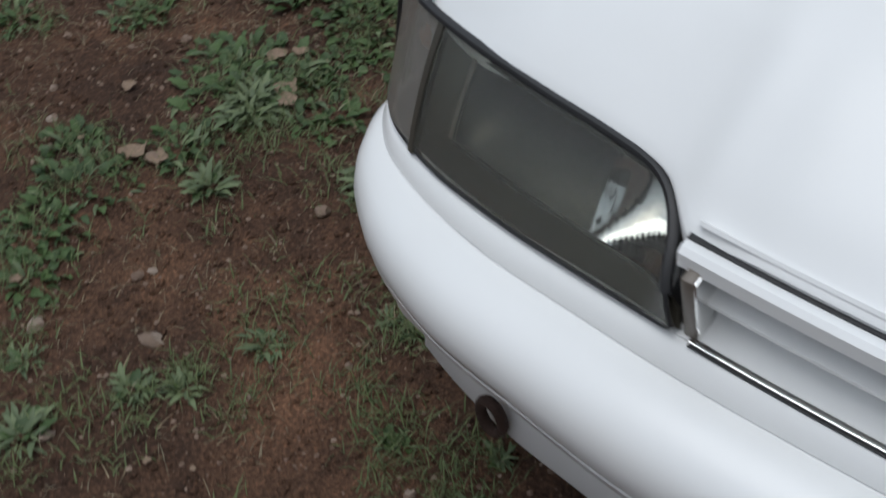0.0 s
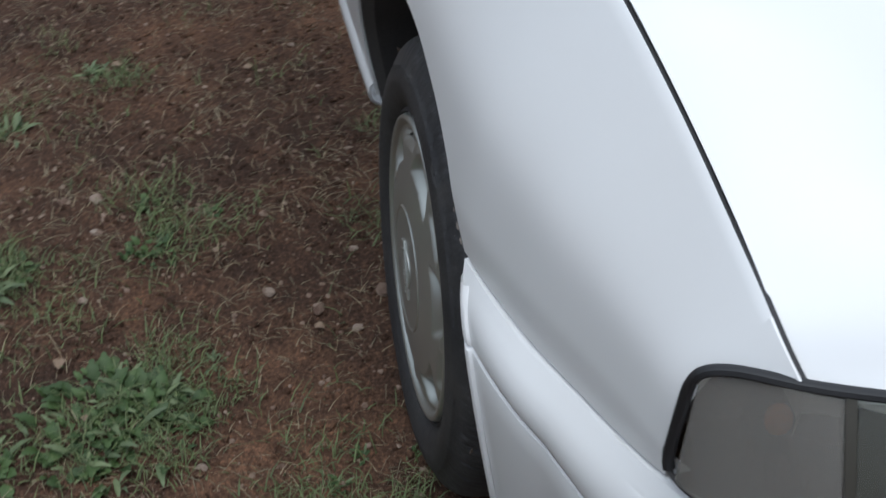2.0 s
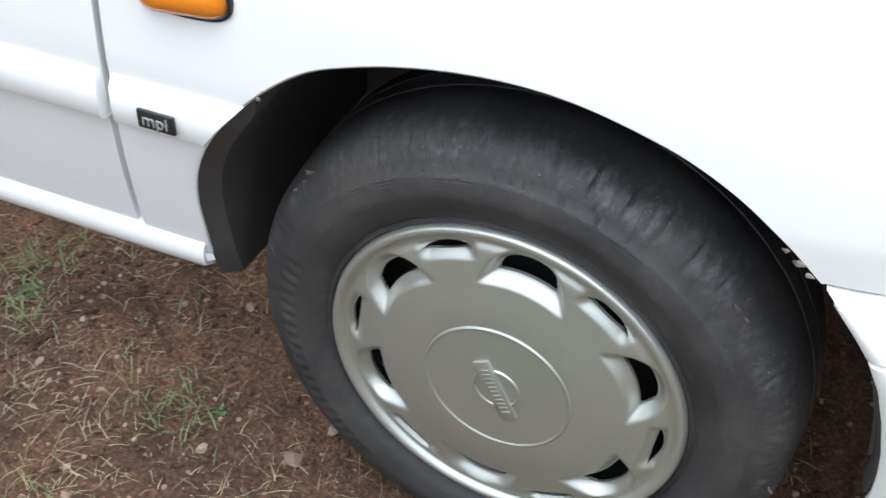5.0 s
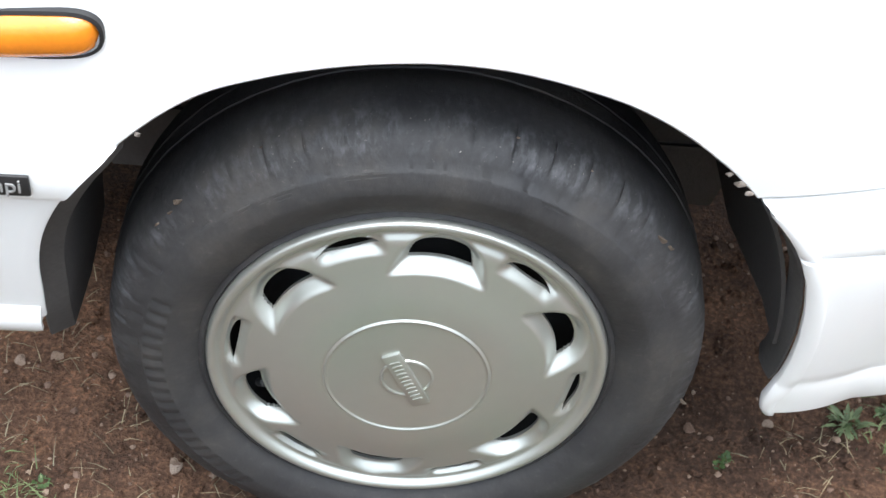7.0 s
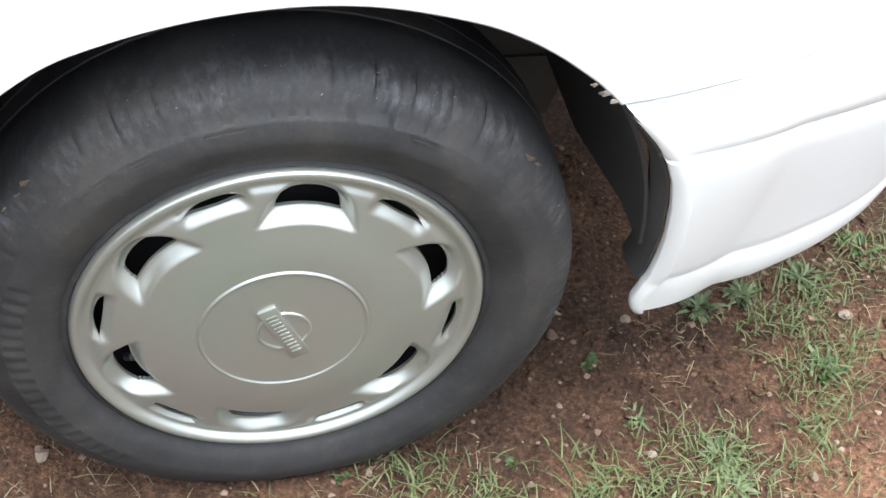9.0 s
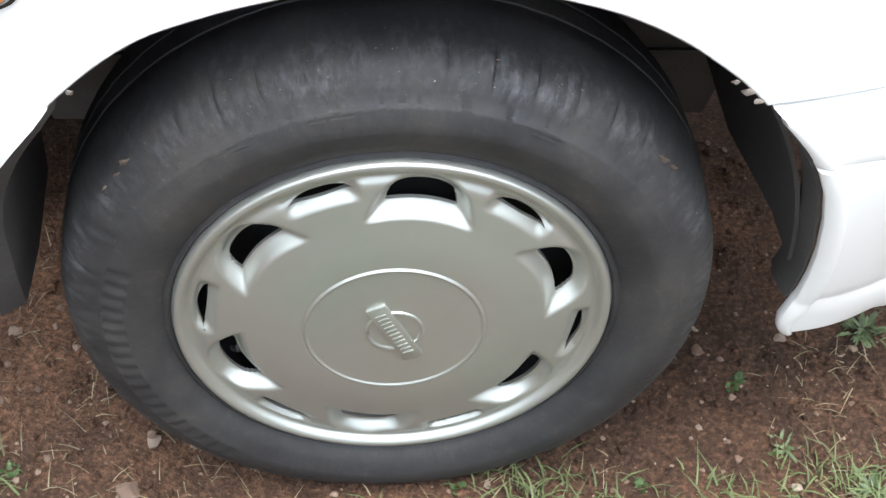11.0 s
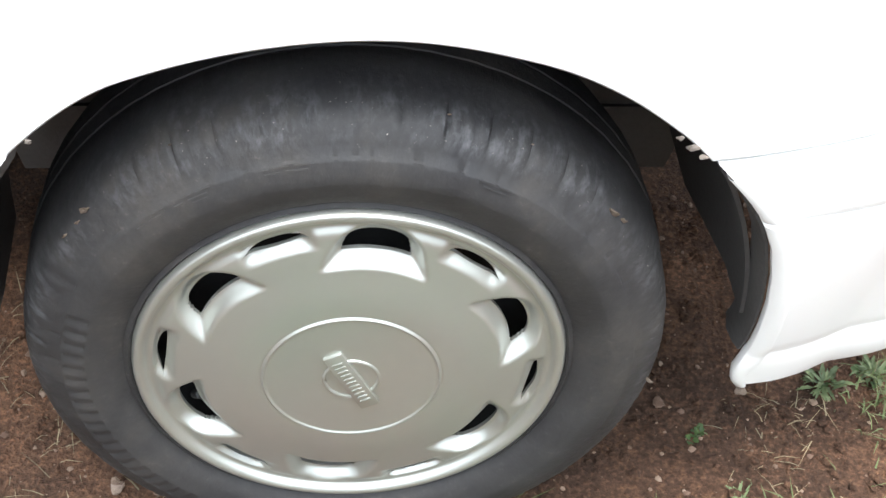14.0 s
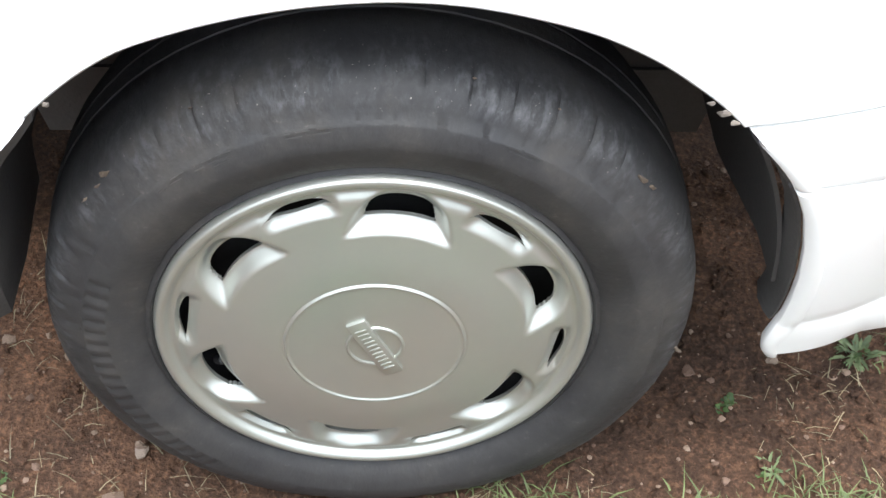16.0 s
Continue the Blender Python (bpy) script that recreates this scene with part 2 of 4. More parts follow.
def box(center, size, bevel=0.0, rot=None):
    bm = bmesh.new()
    bmesh.ops.create_cube(bm, size=1)
    bmesh.ops.scale(bm, vec=size, verts=bm.verts)
    if bevel:
        bmesh.ops.bevel(bm, geom=bm.edges[:], offset=bevel, segments=2, affect="EDGES", profile=0.5)
    if rot is not None:
        bmesh.ops.transform(bm, matrix=rot, verts=bm.verts)
    bmesh.ops.translate(bm, vec=center, verts=bm.verts)
    return bm


def tube(points, radius, sides=8, flat=1.0):
    """A round bar along points; flat squeezes it in its second direction."""
    pts = [Vector(p) for p in points]
    rows = []
    for i, p in enumerate(pts):
        d = (pts[min(i + 1, len(pts) - 1)] - pts[max(i - 1, 0)]).normalized()
        a = d.cross(Vector((0, 0, 1)))
        a = (a if a.length > 0.01 else d.cross(Vector((0, 1, 0)))).normalized()
        b = d.cross(a)
        rows.append([p + radius * (math.cos(t) * a + flat * math.sin(t) * b) for t in [2 * math.pi * k / sides for k in range(sides)]])
    bm = sheet(rows, closed=True)
    bm.verts.ensure_lookup_table()
    n = len(bm.verts)
    bm.faces.new(bm.verts[:sides])
    bm.faces.new(bm.verts[n - sides:])
    return bm


def lathe(profile, center, steps=128, low=None):
    """A body of revolution round the y axis from (radius, y) rows; low clamps it on the ground."""
    rows = []
    for r, y in profile:
        ring = []
        for k in range(steps):
            a = 2 * math.pi * k / steps
            z = center[2] + r * math.sin(a)
            ring.append((center[0] + r * math.cos(a), center[1] + y, max(z, low) if low is not None else z))
        rows.append(ring)
    return sheet(rows, closed=True)


def smooth(e0, e1, x):
    t = min(1, max(0, (x - e0) / (e1 - e0)))
    return t * t * (3 - 2 * t)


# ---- ground ----
def ground_height(x, y):
    near = math.exp(-((x * x + y * y) / 9.0) ** 2)
    h = 0.010 * noise.noise((x * 2.3, y * 2.3, 0.3)) + 0.006 * noise.noise((x * 7, y * 7, 1.7)) + 0.004 * noise.noise((x * 21, y * 21, 4.1)) + 0.0025 * noise.noise((x * 60, y * 60, 9.1))
    return h * near + (1 - near) * 0.25 * noise.noise((x * 0.12, y * 0.12, 5.0)) * min(1, math.hypot(x, y) / 20)


def steps(core_lo, core_hi, pitch, reach):
    core = list(np.arange(core_lo, core_hi, pitch))
    out, d = [], pitch
    p = core[-1]
    while p < reach:
        d *= 1.35
        p += d
        out.append(p)
    back, d, p = [], pitch, core[0]
    while p > -reach:
        d *= 1.35
        p -= d
        back.append(p)
    return back[::-1] + core + out


GX, GY = steps(-1.5, 1.25, 0.0125, 400), steps(-1.45, 0.55, 0.0125, 400)
ground = part("ground", sheet([[(x, y, ground_height(x, y)) for x in GX] for y in GY]), SOIL)
tagged(ground, "reddish-brown bare soil with weeds and small stones", "ground", kind="structure")

# ---- car: body lines ----
car = new("car")
tagged(car, "white saloon car with silver wheel cover parked on soil", "car")
WHEEL_Z = 0.263
belt_y = curve([(-1.5, -0.045), (-0.4, -0.041), (-0.26, -0.036), (0, -0.027), (0.2, -0.018), (0.29, -0.010), (0.35, 0.005), (0.41, 0.023), (0.48, 0.048), (0.55, 0.070), (0.61, 0.088), (0.66, 0.12)])
seam_z = curve([(-1.5, 0.96), (-0.4, 0.925), (0, 0.875), (0.263, 0.828), (0.34, 0.806), (0.43, 0.768), (0.567, 0.712), (0.648, 0.672), (0.67, 0.655)])
seam_y = curve([(-1.5, 0.06), (-0.4, 0.07), (0, 0.08), (0.263, 0.09), (0.34, 0.102), (0.43, 0.12), (0.567, 0.14), (0.648, 0.155), (0.67, 0.165)])
arch_z = curve([(-0.267, 0.523), (-0.237, 0.555), (-0.186, 0.594), (-0.137, 0.613), (-0.089, 0.625), (-0.04, 0.632), (0.009, 0.634), (0.059, 0.630), (0.11, 0.619), (0.163, 0.601), (0.223, 0.565), (0.258, 0.535), (0.278, 0.513)])
leg_x = curve([(0.26, -0.338), (0.30, -0.337), (0.337, -0.334), (0.39, -0.330), (0.436, -0.319), (0.478, -0.299), (0.523, -0.267)])
nose_x = curve([(0.19, 0.384), (0.205, 0.372), (0.225, 0.367), (0.261, 0.372), (0.316, 0.370), (0.374, 0.360), (0.423, 0.346), (0.475, 0.317), (0.513, 0.282)])
bump_top = curve([(0.278, 0.511), (0.35, 0.507), (0.41, 0.505), (0.48, 0.507), (0.55, 0.516), (0.605, 0.531), (0.66, 0.541)])


def side_y(x, z):
    """The car's side: how far in it lies at a place along and a height."""
    y = belt_y(x)
    top = seam_z(x)
    if z > 0.56:
        p = min(1, (z - 0.56) / (top - 0.56))
        bend = 0.07 * math.log(1 + math.exp((p - 0.42) / 0.07)) / 0.58
        y += (seam_y(x) - y) * (0.22 * p + 0.78 * bend)
    else:
        y += 0.05 * ((0.56 - z) / 0.3) ** 1.7
    return y


def low_edge(x):
    if x < -0.267:
        return 0.523
    if x <= 0.278:
        return arch_z(x)
    return bump_top(x) + 0.0035


DOOR_X = -0.392


def door_gap(z):
    return DOOR_X - 0.004 - 0.10 * max(0, 0.545 - z) * 0.9


# fender: columns from the arch, the bumper or the moulding up to the bonnet's seam
xs = list(np.linspace(DOOR_X, -0.267, 10)) + list(np.linspace(-0.267, 0.278, 70))[1:] + list(np.linspace(0.278, 0.603, 46))[1:]
rows = []
for x in xs:
    lo, hi = low_edge(x), seam_z(x)
    col = [(x, side_y(x, lo) + 0.022, lo + 0.004), (x, side_y(x, lo) + 0.003, lo - 0.001)]
    col += [(x, side_y(x, z), z) for z in np.linspace(lo + 0.002, hi - 0.004, 36)]
    col += [(x, seam_y(x) + 0.0015, hi - 0.001), (x, seam_y(x) + 0.003, hi - 0.004), (x, seam_y(x) + 0.004, hi - 0.03)]
    rows.append(col)
fender = part("fender", sheet(rows), PAINT, car, "white painted steel front fender")
rows = []
lamp_edge = curve([(0.600, 0.650), (0.604, 0.654), (0.62, 0.664), (0.648, 0.6705)])
for x in np.linspace(0.602, 0.648, 14):
    lo, hi = lamp_edge(x), max(seam_z(x), lamp_edge(x) + 0.0015)
    rows.append([(x, side_y(x, lo) + 0.012, lo - 0.002)] + [(x, side_y(x, z), z) for z in np.linspace(lo, hi - 0.0008, 12)] + [(x, seam_y(x) + 0.0015, hi - 0.0005), (x, seam_y(x) + 0.003, hi - 0.004), (x, seam_y(x) + 0.004, hi - 0.03)])
part("fender_corner", sheet(rows), PAINT, car)
# fender's leg behind the wheel
rows = []
for z in np.linspace(0.30, 0.525, 22):
    a, b = leg_x(z), door_gap(z) + 0.004
    rows.append([(a - 0.002, side_y(a, z) + 0.02, z), (a, side_y(a, z) + 0.002, z)] + [(x, side_y(x, z), z) for x in np.linspace(a - 0.003, b, 8)] + [(b, side_y(b, z) + 0.02, z)])
part("fender_leg", sheet(rows), PAINT, car)

# bonnet
front_x = curve([(0.155, 0.645), (0.2, 0.663), (0.321, 0.692), (0.42, 0.713), (0.454, 0.722), (0.485, 0.737), (0.505, 0.757), (0.52, 0.773), (0.56, 0.779), (0.8, 0.797)])
nose_line = curve([(0.155, 0.648), (0.25, 0.69), (0.35, 0.722), (0.5, 0.771), (0.56, 0.783), (0.8, 0.801)])
rise = curve([(0, 0.658), (0.015, 0.668), (0.04, 0.686), (0.085, 0.712), (0.215, 0.767), (0.305, 0.806), (0.385, 0.830), (0.65, 0.885), (1.1, 0.945)])


seal_z = curve([(0.155, 0.668), (0.2, 0.673), (0.321, 0.6705), (0.43, 0.6695), (0.478, 0.667), (0.506, 0.656), (0.53, 0.650), (0.8, 0.662)])


def hood_point(u, v):
    yf = 0.155 + 0.645 * v
    x = -0.45 + (front_x(yf) + 0.45) * u
    y = yf + (seam_y(min(x, 0.648)) - 0.155 + 0.0058) * (1 - v)
    z = rise(max(0, nose_line(yf) - x)) + 0.016 * (1 - math.exp(-(yf - 0.155) / 0.05)) * min(1, max(0, (nose_line(yf) - x) / 0.15))
    xe = front_x(yf)
    ze = rise(max(0, nose_line(yf) - xe)) + 0.016 * (1 - math.exp(-(yf - 0.155) / 0.05)) * min(1, max(0, (nose_line(yf) - xe) / 0.15))
    z -= max(0, ze - seal_z(yf)) * math.exp(-((xe - x) / 0.17) ** 2) * smooth(0.155, 0.24, yf) * (1 - smooth(0.45, 0.60, yf))
    return Vector((x, y, z))


def hood_rows(mirror):
    us = list(np.linspace(0, 0.6, 30)) + list(np.linspace(0.6, 1, 64))[1:]
    out = []
    for v in list(np.linspace(0, 0.12, 8)) + list(np.linspace(0.12, 1, 60))[1:]:
        r = [hood_point(u, v) for u in us]
        r.append(r[-1] + Vector((0.002, 0, -0.003)))
        r.append(r[-1] + Vector((-0.004, 0.0, -0.02)))
        out.append(r)
    side = [[p + Vector((0, 0.002, -d)) for p in out[0]] for d in (0.03, 0.003)]
    out = side + out
    return [[Vector((p.x, 1.6 - p.y, p.z)) for p in r] for r in out] if mirror else out


bm = sheet(hood_rows(False) + hood_rows(True)[::-1][1:])
part("bonnet", bm, PAINT, car, "white painted bonnet with soft reflections")
# black strip just under the bonnet's seam: its rubber and the gap's shade
rows = [[(x, seam_y(min(x, 0.648)) + dy, seam_z(min(x, 0.66)) - dz) for x in np.linspace(-0.45, 0.652, 150)] for dy, dz in ((0.0008, 0.0035), (0.0075, 0.0035))]
part("seam_dark_strip", sheet(rows), BLACK, car)

# ---- car: bumper ----
base_line = curve([(0, 0.278, -0.011), (0.072, 0.35, 0.005), (0.133, 0.41, 0.023), (0.206, 0.48, 0.048), (0.28, 0.55, 0.069), (0.335, 0.605, 0.083), (0.385, 0.648, 0.100), (0.45, 0.692, 0.140), (0.525, 0.722, 0.2), (0.645, 0.76, 0.316), (0.77, 0.782, 0.44), (0.86, 0.797, 0.53), (1.13, 0.815, 0.8)])
amp = curve([(0, 0.002), (0.072, 0.011), (0.133, 0.018), (0.206, 0.024), (0.28, 0.026), (0.33, 0.025), (0.385, 0.028), (0.455, 0.046), (0.525, 0.066), (0.645, 0.085), (0.77, 0.09), (1.13, 0.09)])
top_z = curve([(0, 0.511), (0.072, 0.507), (0.133, 0.505), (0.206, 0.507), (0.28, 0.516), (0.335, 0.531), (0.385, 0.541), (0.45, 0.542), (0.525, 0.545), (0.645, 0.550), (0.77, 0.556), (0.86, 0.562), (1.13, 0.565)])
low_lift = curve([(0, 0.0), (0.15, -0.006), (0.28, -0.006), (0.36, 0.024), (0.45, 0.092), (0.55, 0.145), (1.13, 0.16)])
# (share of the bulge, drop as a share of the upper band) above the groove, then (share, height) below it
UPPER = [(-0.12, -0.02), (0.0, 0.0), (0.08, 0.03), (0.19, 0.17), (0.205, 0.215), (0.185, 0.228), (0.24, 0.232), (0.48, 0.255), (0.74, 0.33), (0.92, 0.48), (1.0, 0.68), (0.98, 0.86), (0.94, 0.97)]
LOWER = [(0.84, 0.456), (0.80, 0.453), (0.84, 0.450), (0.90, 0.445), (0.88, 0.42), (0.78, 0.38), (0.66, 0.335), (0.55, 0.30), (0.48, 0.272), (0.45, 0.262), (0.43, 0.258), (0.44, 0.253), (0.47, 0.249), (0.46, 0.225), (0.42, 0.209), (0.30, 0.199), (0.0, 0.197)]
PROFILE = [(o, d, True) for o, d in UPPER] + [(o, z, False) for o, z in LOWER]


def outward(s):
    a, b = base_line(max(0, s - 0.01)), base_line(min(1.13, s + 0.01))
    d = Vector((b[0] - a[0], b[1] - a[1], 0)).normalized()
    return Vector((d.y, -d.x, 0))


def bumper_point(s, o, z, hang):
    c = base_line(s)
    if hang and z > 0:
        # the ledge under the lamp fades out along the side
        o += (1 - smooth(0.30, 0.44, s)) * (math.sin(math.pi / 2 * min(1, z / 0.68)) - o) * (z < 0.68)
    sag = 0.009 * smooth(0.03, 0.25, s) * (1 - smooth(0.33, 0.5, s))
    zz = top_z(s) - z * (top_z(s) - 0.459 + sag) if hang else z - sag * max(0, (z - 0.3) / 0.156) + low_lift(s) * max(0, (0.456 - z) / 0.26)
    dent = {0.453: 0.004, 0.258: 0.0006, 0.253: 0.0006}.get(z, 0) if not hang else 0
    tuck = dent + 0.036 * max(0, (0.456 - zz) / 0.25) ** 1.3 * (1 - 0.55 * min(1, s / 0.25))
    p = Vector((c[0], c[1], zz)) + outward(s) * (amp(s) * max(0, o) + 0.08 * min(0, o) - tuck)
    if s < 0.2:
        k = 1 - s / 0.2
        p.x += k * (nose_x(min(max(zz, 0.19), 0.513)) - 0.278)
    if s < 0.3:
        p += outward(s) * 0.006 * max(0, o) * (1 - s / 0.3)
    return p


S = list(np.linspace(0, 0.2, 16)) + list(np.linspace(0.2, 1.13, 80))[1:]
rows = [[bumper_point(s, *q) for q in PROFILE] for s in S]
bumper = part("bumper", sheet(rows), PAINT, car, "white moulded plastic bumper with a groove")
# rolled edge of the bumper at the wheel arch
edge = []
for dx, dy in ((-0.002, 0.012), (-0.004, 0.006), (-0.0035, 0.001), (0.0, -0.0018), (0.006, -0.003), (0.0125, -0.0028), (0.0155, -0.001), (0.0165, 0.003)):
    line = []
    for q in PROFILE[4:]:
        p = bumper_point(0.0, *q)
        k = max(0, (0.25 - p.z) / 0.06)
        line.append(p + Vector((dx * (1 - 0.5 * min(1, k)), dy, 0)))
    edge.append(line)
part("rolled_edge", sheet(edge), PAINT, bumper)

# lower valance with the towing eye
rows = []
for s in np.linspace(0.5, 1.13, 30):
    c = base_line(s)
    n_ = outward(s)
    rows.append([Vector((c[0], c[1], z)) + n_ * o for o, z in ((-0.03, 0.345), (-0.004, 0.318), (-0.002, 0.272), (-0.016, 0.249), (-0.065, 0.243))])
part("valance", thicken(sheet(rows), 0.004), PAINT, car, "white lower valance panel")
pts = [(0.772 + 0.004 * math.sin(t), 0.320 + 0.014 * math.cos(t), 0.300 + 0.026 * math.sin(t)) for t in np.linspace(-0.3, math.pi * 2 - 0.6, 22)]
part("towing_eye", tube(pts, 0.0065), RUST, car, "rusty dark iron towing eye")

# ---- car: lamp unit ----
lamp_top = curve([(0, 0.603, 0.092, 0.652), (0.10, 0.62, 0.122, 0.663), (0.18, 0.646, 0.153, 0.669), (0.26, 0.661, 0.199, 0.667), (0.5, 0.692, 0.321, 0.664), (0.74, 0.716, 0.43, 0.663), (0.86, 0.731, 0.478, 0.66), (0.94, 0.756, 0.506, 0.648), (1.0, 0.781, 0.517, 0.628)])
lamp_low = curve([(0, 0.610, 0.081, 0.546), (0.06, 0.646, 0.098, 0.547), (0.14, 0.684, 0.132, 0.548), (0.26, 0.720, 0.197, 0.551), (0.5, 0.758, 0.316, 0.556), (0.74, 0.781, 0.43, 0.562), (0.88, 0.793, 0.497, 0.566), (1.0, 0.802, 0.537, 0.571)])
lamp = part("headlamp", thicken(sheet([[Vector(lamp_low(s)) + Vector((-0.09, 0.07, 0.004)), Vector(lamp_low(s)).lerp(Vector(lamp_top(s)), 0.5) + Vector((-0.10, 0.07, 0)), Vector(lamp_top(s)) + Vector((-0.05, 0.05, -0.012))] for s in np.linspace(0, 1, 30)]), 0.003), HOUSING, car, "smoky glass headlamp with chrome reflector")


def lamp_at(s, v, out=0.0):
    a, b = Vector(lamp_low(s)), Vector(lamp_top(s))
    t0, t1 = Vector(lamp_low(max(0, s - 0.03))), Vector(lamp_low(min(1, s + 0.03)))
    d = (t1 - t0).normalized()
    n_ = Vector((d.y, -d.x, 0.25)).normalized()
    return a.lerp(b, v) + n_ * (out + (0.001 + 0.008 * smooth(0.1, 0.45, s)) * 4 * v * (1 - v))


def lens(name, s0, s1, mat, label):
    rows = [[lamp_at(s, v, 0.002) for v in np.linspace(0.03, 0.975, 10)] for s in np.linspace(s0, s1, 40)]
    return part(name, thicken(sheet(rows), 0.003), mat, lamp, label)


DIV = 0.245
lens("indicator_lens", 0.02, DIV - 0.008, SMOKE, "smoked grey indicator lens")
lens("headlamp_lens", DIV + 0.008, 0.985, LENS, "clear ribbed headlamp glass")


def strip(name, pts_a, pts_b, mat, parent, depth=0.012, label=""):
    rows = []
    for a, b in zip(pts_a, pts_b):
        rows.append([a, b])
    return part(name, thicken(sheet(rows), depth), mat, parent, label)


vs = np.linspace(-0.02, 1.0, 14)
ring = [lamp_at(q, 1.0, 0.001) for q in np.linspace(0.0, 1, 44)] + [lamp_at(1, v, 0.001) for v in np.linspace(0.96, 0.04, 10)] + [lamp_at(q, 0.0, 0.0) for q in np.linspace(1, 0.0, 44)] + [lamp_at(0, v, 0.001) for v in np.linspace(0.06, 0.94, 12)]
for _ in range(5):
    ring = [(ring[k - 1] + ring[k] * 2 + ring[(k + 1) % len(ring)]) / 4 for k in range(len(ring))]
for k0, k1, rad in ((98, 158, 0.0056), (44, 98, 0.0024)):
    part("gasket", tube((ring + ring)[k0:k1 + 1], rad, 8, 0.8), BLACK, lamp, "black rubber gasket")
strip("divider", [lamp_at(DIV - 0.007, v, 0.004) for v in vs], [lamp_at(DIV + 0.007, v, 0.004) for v in vs], HOUSING, lamp, 0.03, "grey bar between lamp and indicator")
# inside of the lamp: lower shelf, reflector bowl and bezel
strip("shelf", [lamp_at(s, 0.03, -0.004) for s in np.linspace(DIV, 1, 30)], [lamp_at(s, 0.27, -0.012) for s in np.linspace(DIV, 1, 30)], HOUSING, lamp, 0.004)
# main reflector in darkened metal, then a bright bowl at its inner end
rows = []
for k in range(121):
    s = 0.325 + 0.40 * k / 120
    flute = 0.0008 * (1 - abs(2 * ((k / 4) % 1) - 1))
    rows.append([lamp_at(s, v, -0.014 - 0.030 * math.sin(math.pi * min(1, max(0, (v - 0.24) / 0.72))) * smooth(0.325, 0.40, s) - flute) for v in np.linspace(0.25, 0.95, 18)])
part("reflector", sheet(rows), DARK_METAL, lamp, "dark fluted headlamp reflector")
rows = []
for s in np.linspace(0.725, 0.955, 30):
    k = (s - 0.84) / 0.115
    rows.append([lamp_at(s, v, -0.012 - 0.055 * max(0, 1 - k ** 2) ** 0.5 * max(0, 1 - (2 * (v - 0.58) / 0.74) ** 2) ** 0.5) for v in np.linspace(0.22, 0.94, 22)])
part("reflector", sheet(rows), MIRROR, lamp, "bright chrome reflector bowl")
strip("end_panel", [lamp_at(DIV + 0.004, v, -0.006) for v in np.linspace(0.05, 0.97, 10)], [lamp_at(0.328, v, -0.014) for v in np.linspace(0.05, 0.97, 10)], HOUSING, lamp, 0.003)
strip("end_panel", [lamp_at(0.95, v, -0.010) for v in np.linspace(0.05, 0.97, 10)], [lamp_at(0.998, v, -0.004) for v in np.linspace(0.05, 0.97, 10)], HOUSING, lamp, 0.003)
strip("top_panel", [lamp_at(s, 0.90, -0.012) for s in np.linspace(DIV, 0.99, 30)], [lamp_at(s, 0.985, -0.003) for s in np.linspace(DIV, 0.99, 30)], HOUSING, lamp, 0.003)
strip("bezel", [lamp_at(0.322, v, -0.010) for v in np.linspace(0.26, 0.94, 10)], [lamp_at(0.330, v, -0.013) for v in np.linspace(0.26, 0.94, 10)], BROWN_EDGE, lamp, 0.004, "tan edge of the reflector")
strip("reflector_edge", [lamp_at(s, 0.25, -0.010) for s in np.linspace(0.335, 0.965, 30)], [lamp_at(s, 0.272, -0.012) for s in np.linspace(0.335, 0.965, 30)], DARK_METAL, lamp, 0.003)
bm = bmesh.new()
bmesh.ops.create_uvsphere(bm, u_segments=16, v_segments=10, radius=0.008)
bmesh.ops.translate(bm, vec=lamp_at(0.84, 0.6, -0.05), verts=bm.verts)
part("bulb", bm, HOUSING, lamp)
bm = bmesh.new()
bmesh.ops.create_uvsphere(bm, u_segments=16, v_segments=10, radius=0.011)
bmesh.ops.scale(bm, vec=(1, 1, 1.3), verts=bm.verts)
bmesh.ops.translate(bm, vec=lamp_at(0.15, 0.68, -0.022), verts=bm.verts)
part("indicator_bulb", bm, AMBER, lamp, "amber indicator bulb")

# ---- car: grille ----
grille_x = curve([(0.5, 0.792), (0.6, 0.802), (0.8, 0.815)])
grille_ys = np.linspace(0.552, 0.8, 14)


def bar(name, y0, y1, z, depth, height, back, mat, tilt=0.0, label=""):
    """A bar across the nose, from y0 to its mirror place."""
    ys_ = np.linspace(y0, 1.6 - y0, 40)
    rows = []
    for y in ys_:
        yy = y if y < 0.8 else 1.6 - y
        x = grille_x(yy) - back
        prof = [(0, -height / 2), (depth * 0.3, -height * 0.5), (depth * 0.5, -height * 0.3), (depth * 0.5, height * 0.3), (depth * 0.3, height * 0.5), (0, height / 2), (-depth * 0.5, height * 0.4), (-depth * 0.5, -height * 0.4)]
        rows.append([(x + a * math.cos(tilt) - b * math.sin(tilt), y, z + a * math.sin(tilt) + b * math.cos(tilt)) for a, b in prof])
    return part(name, sheet(rows, closed=True), mat, grille, label)


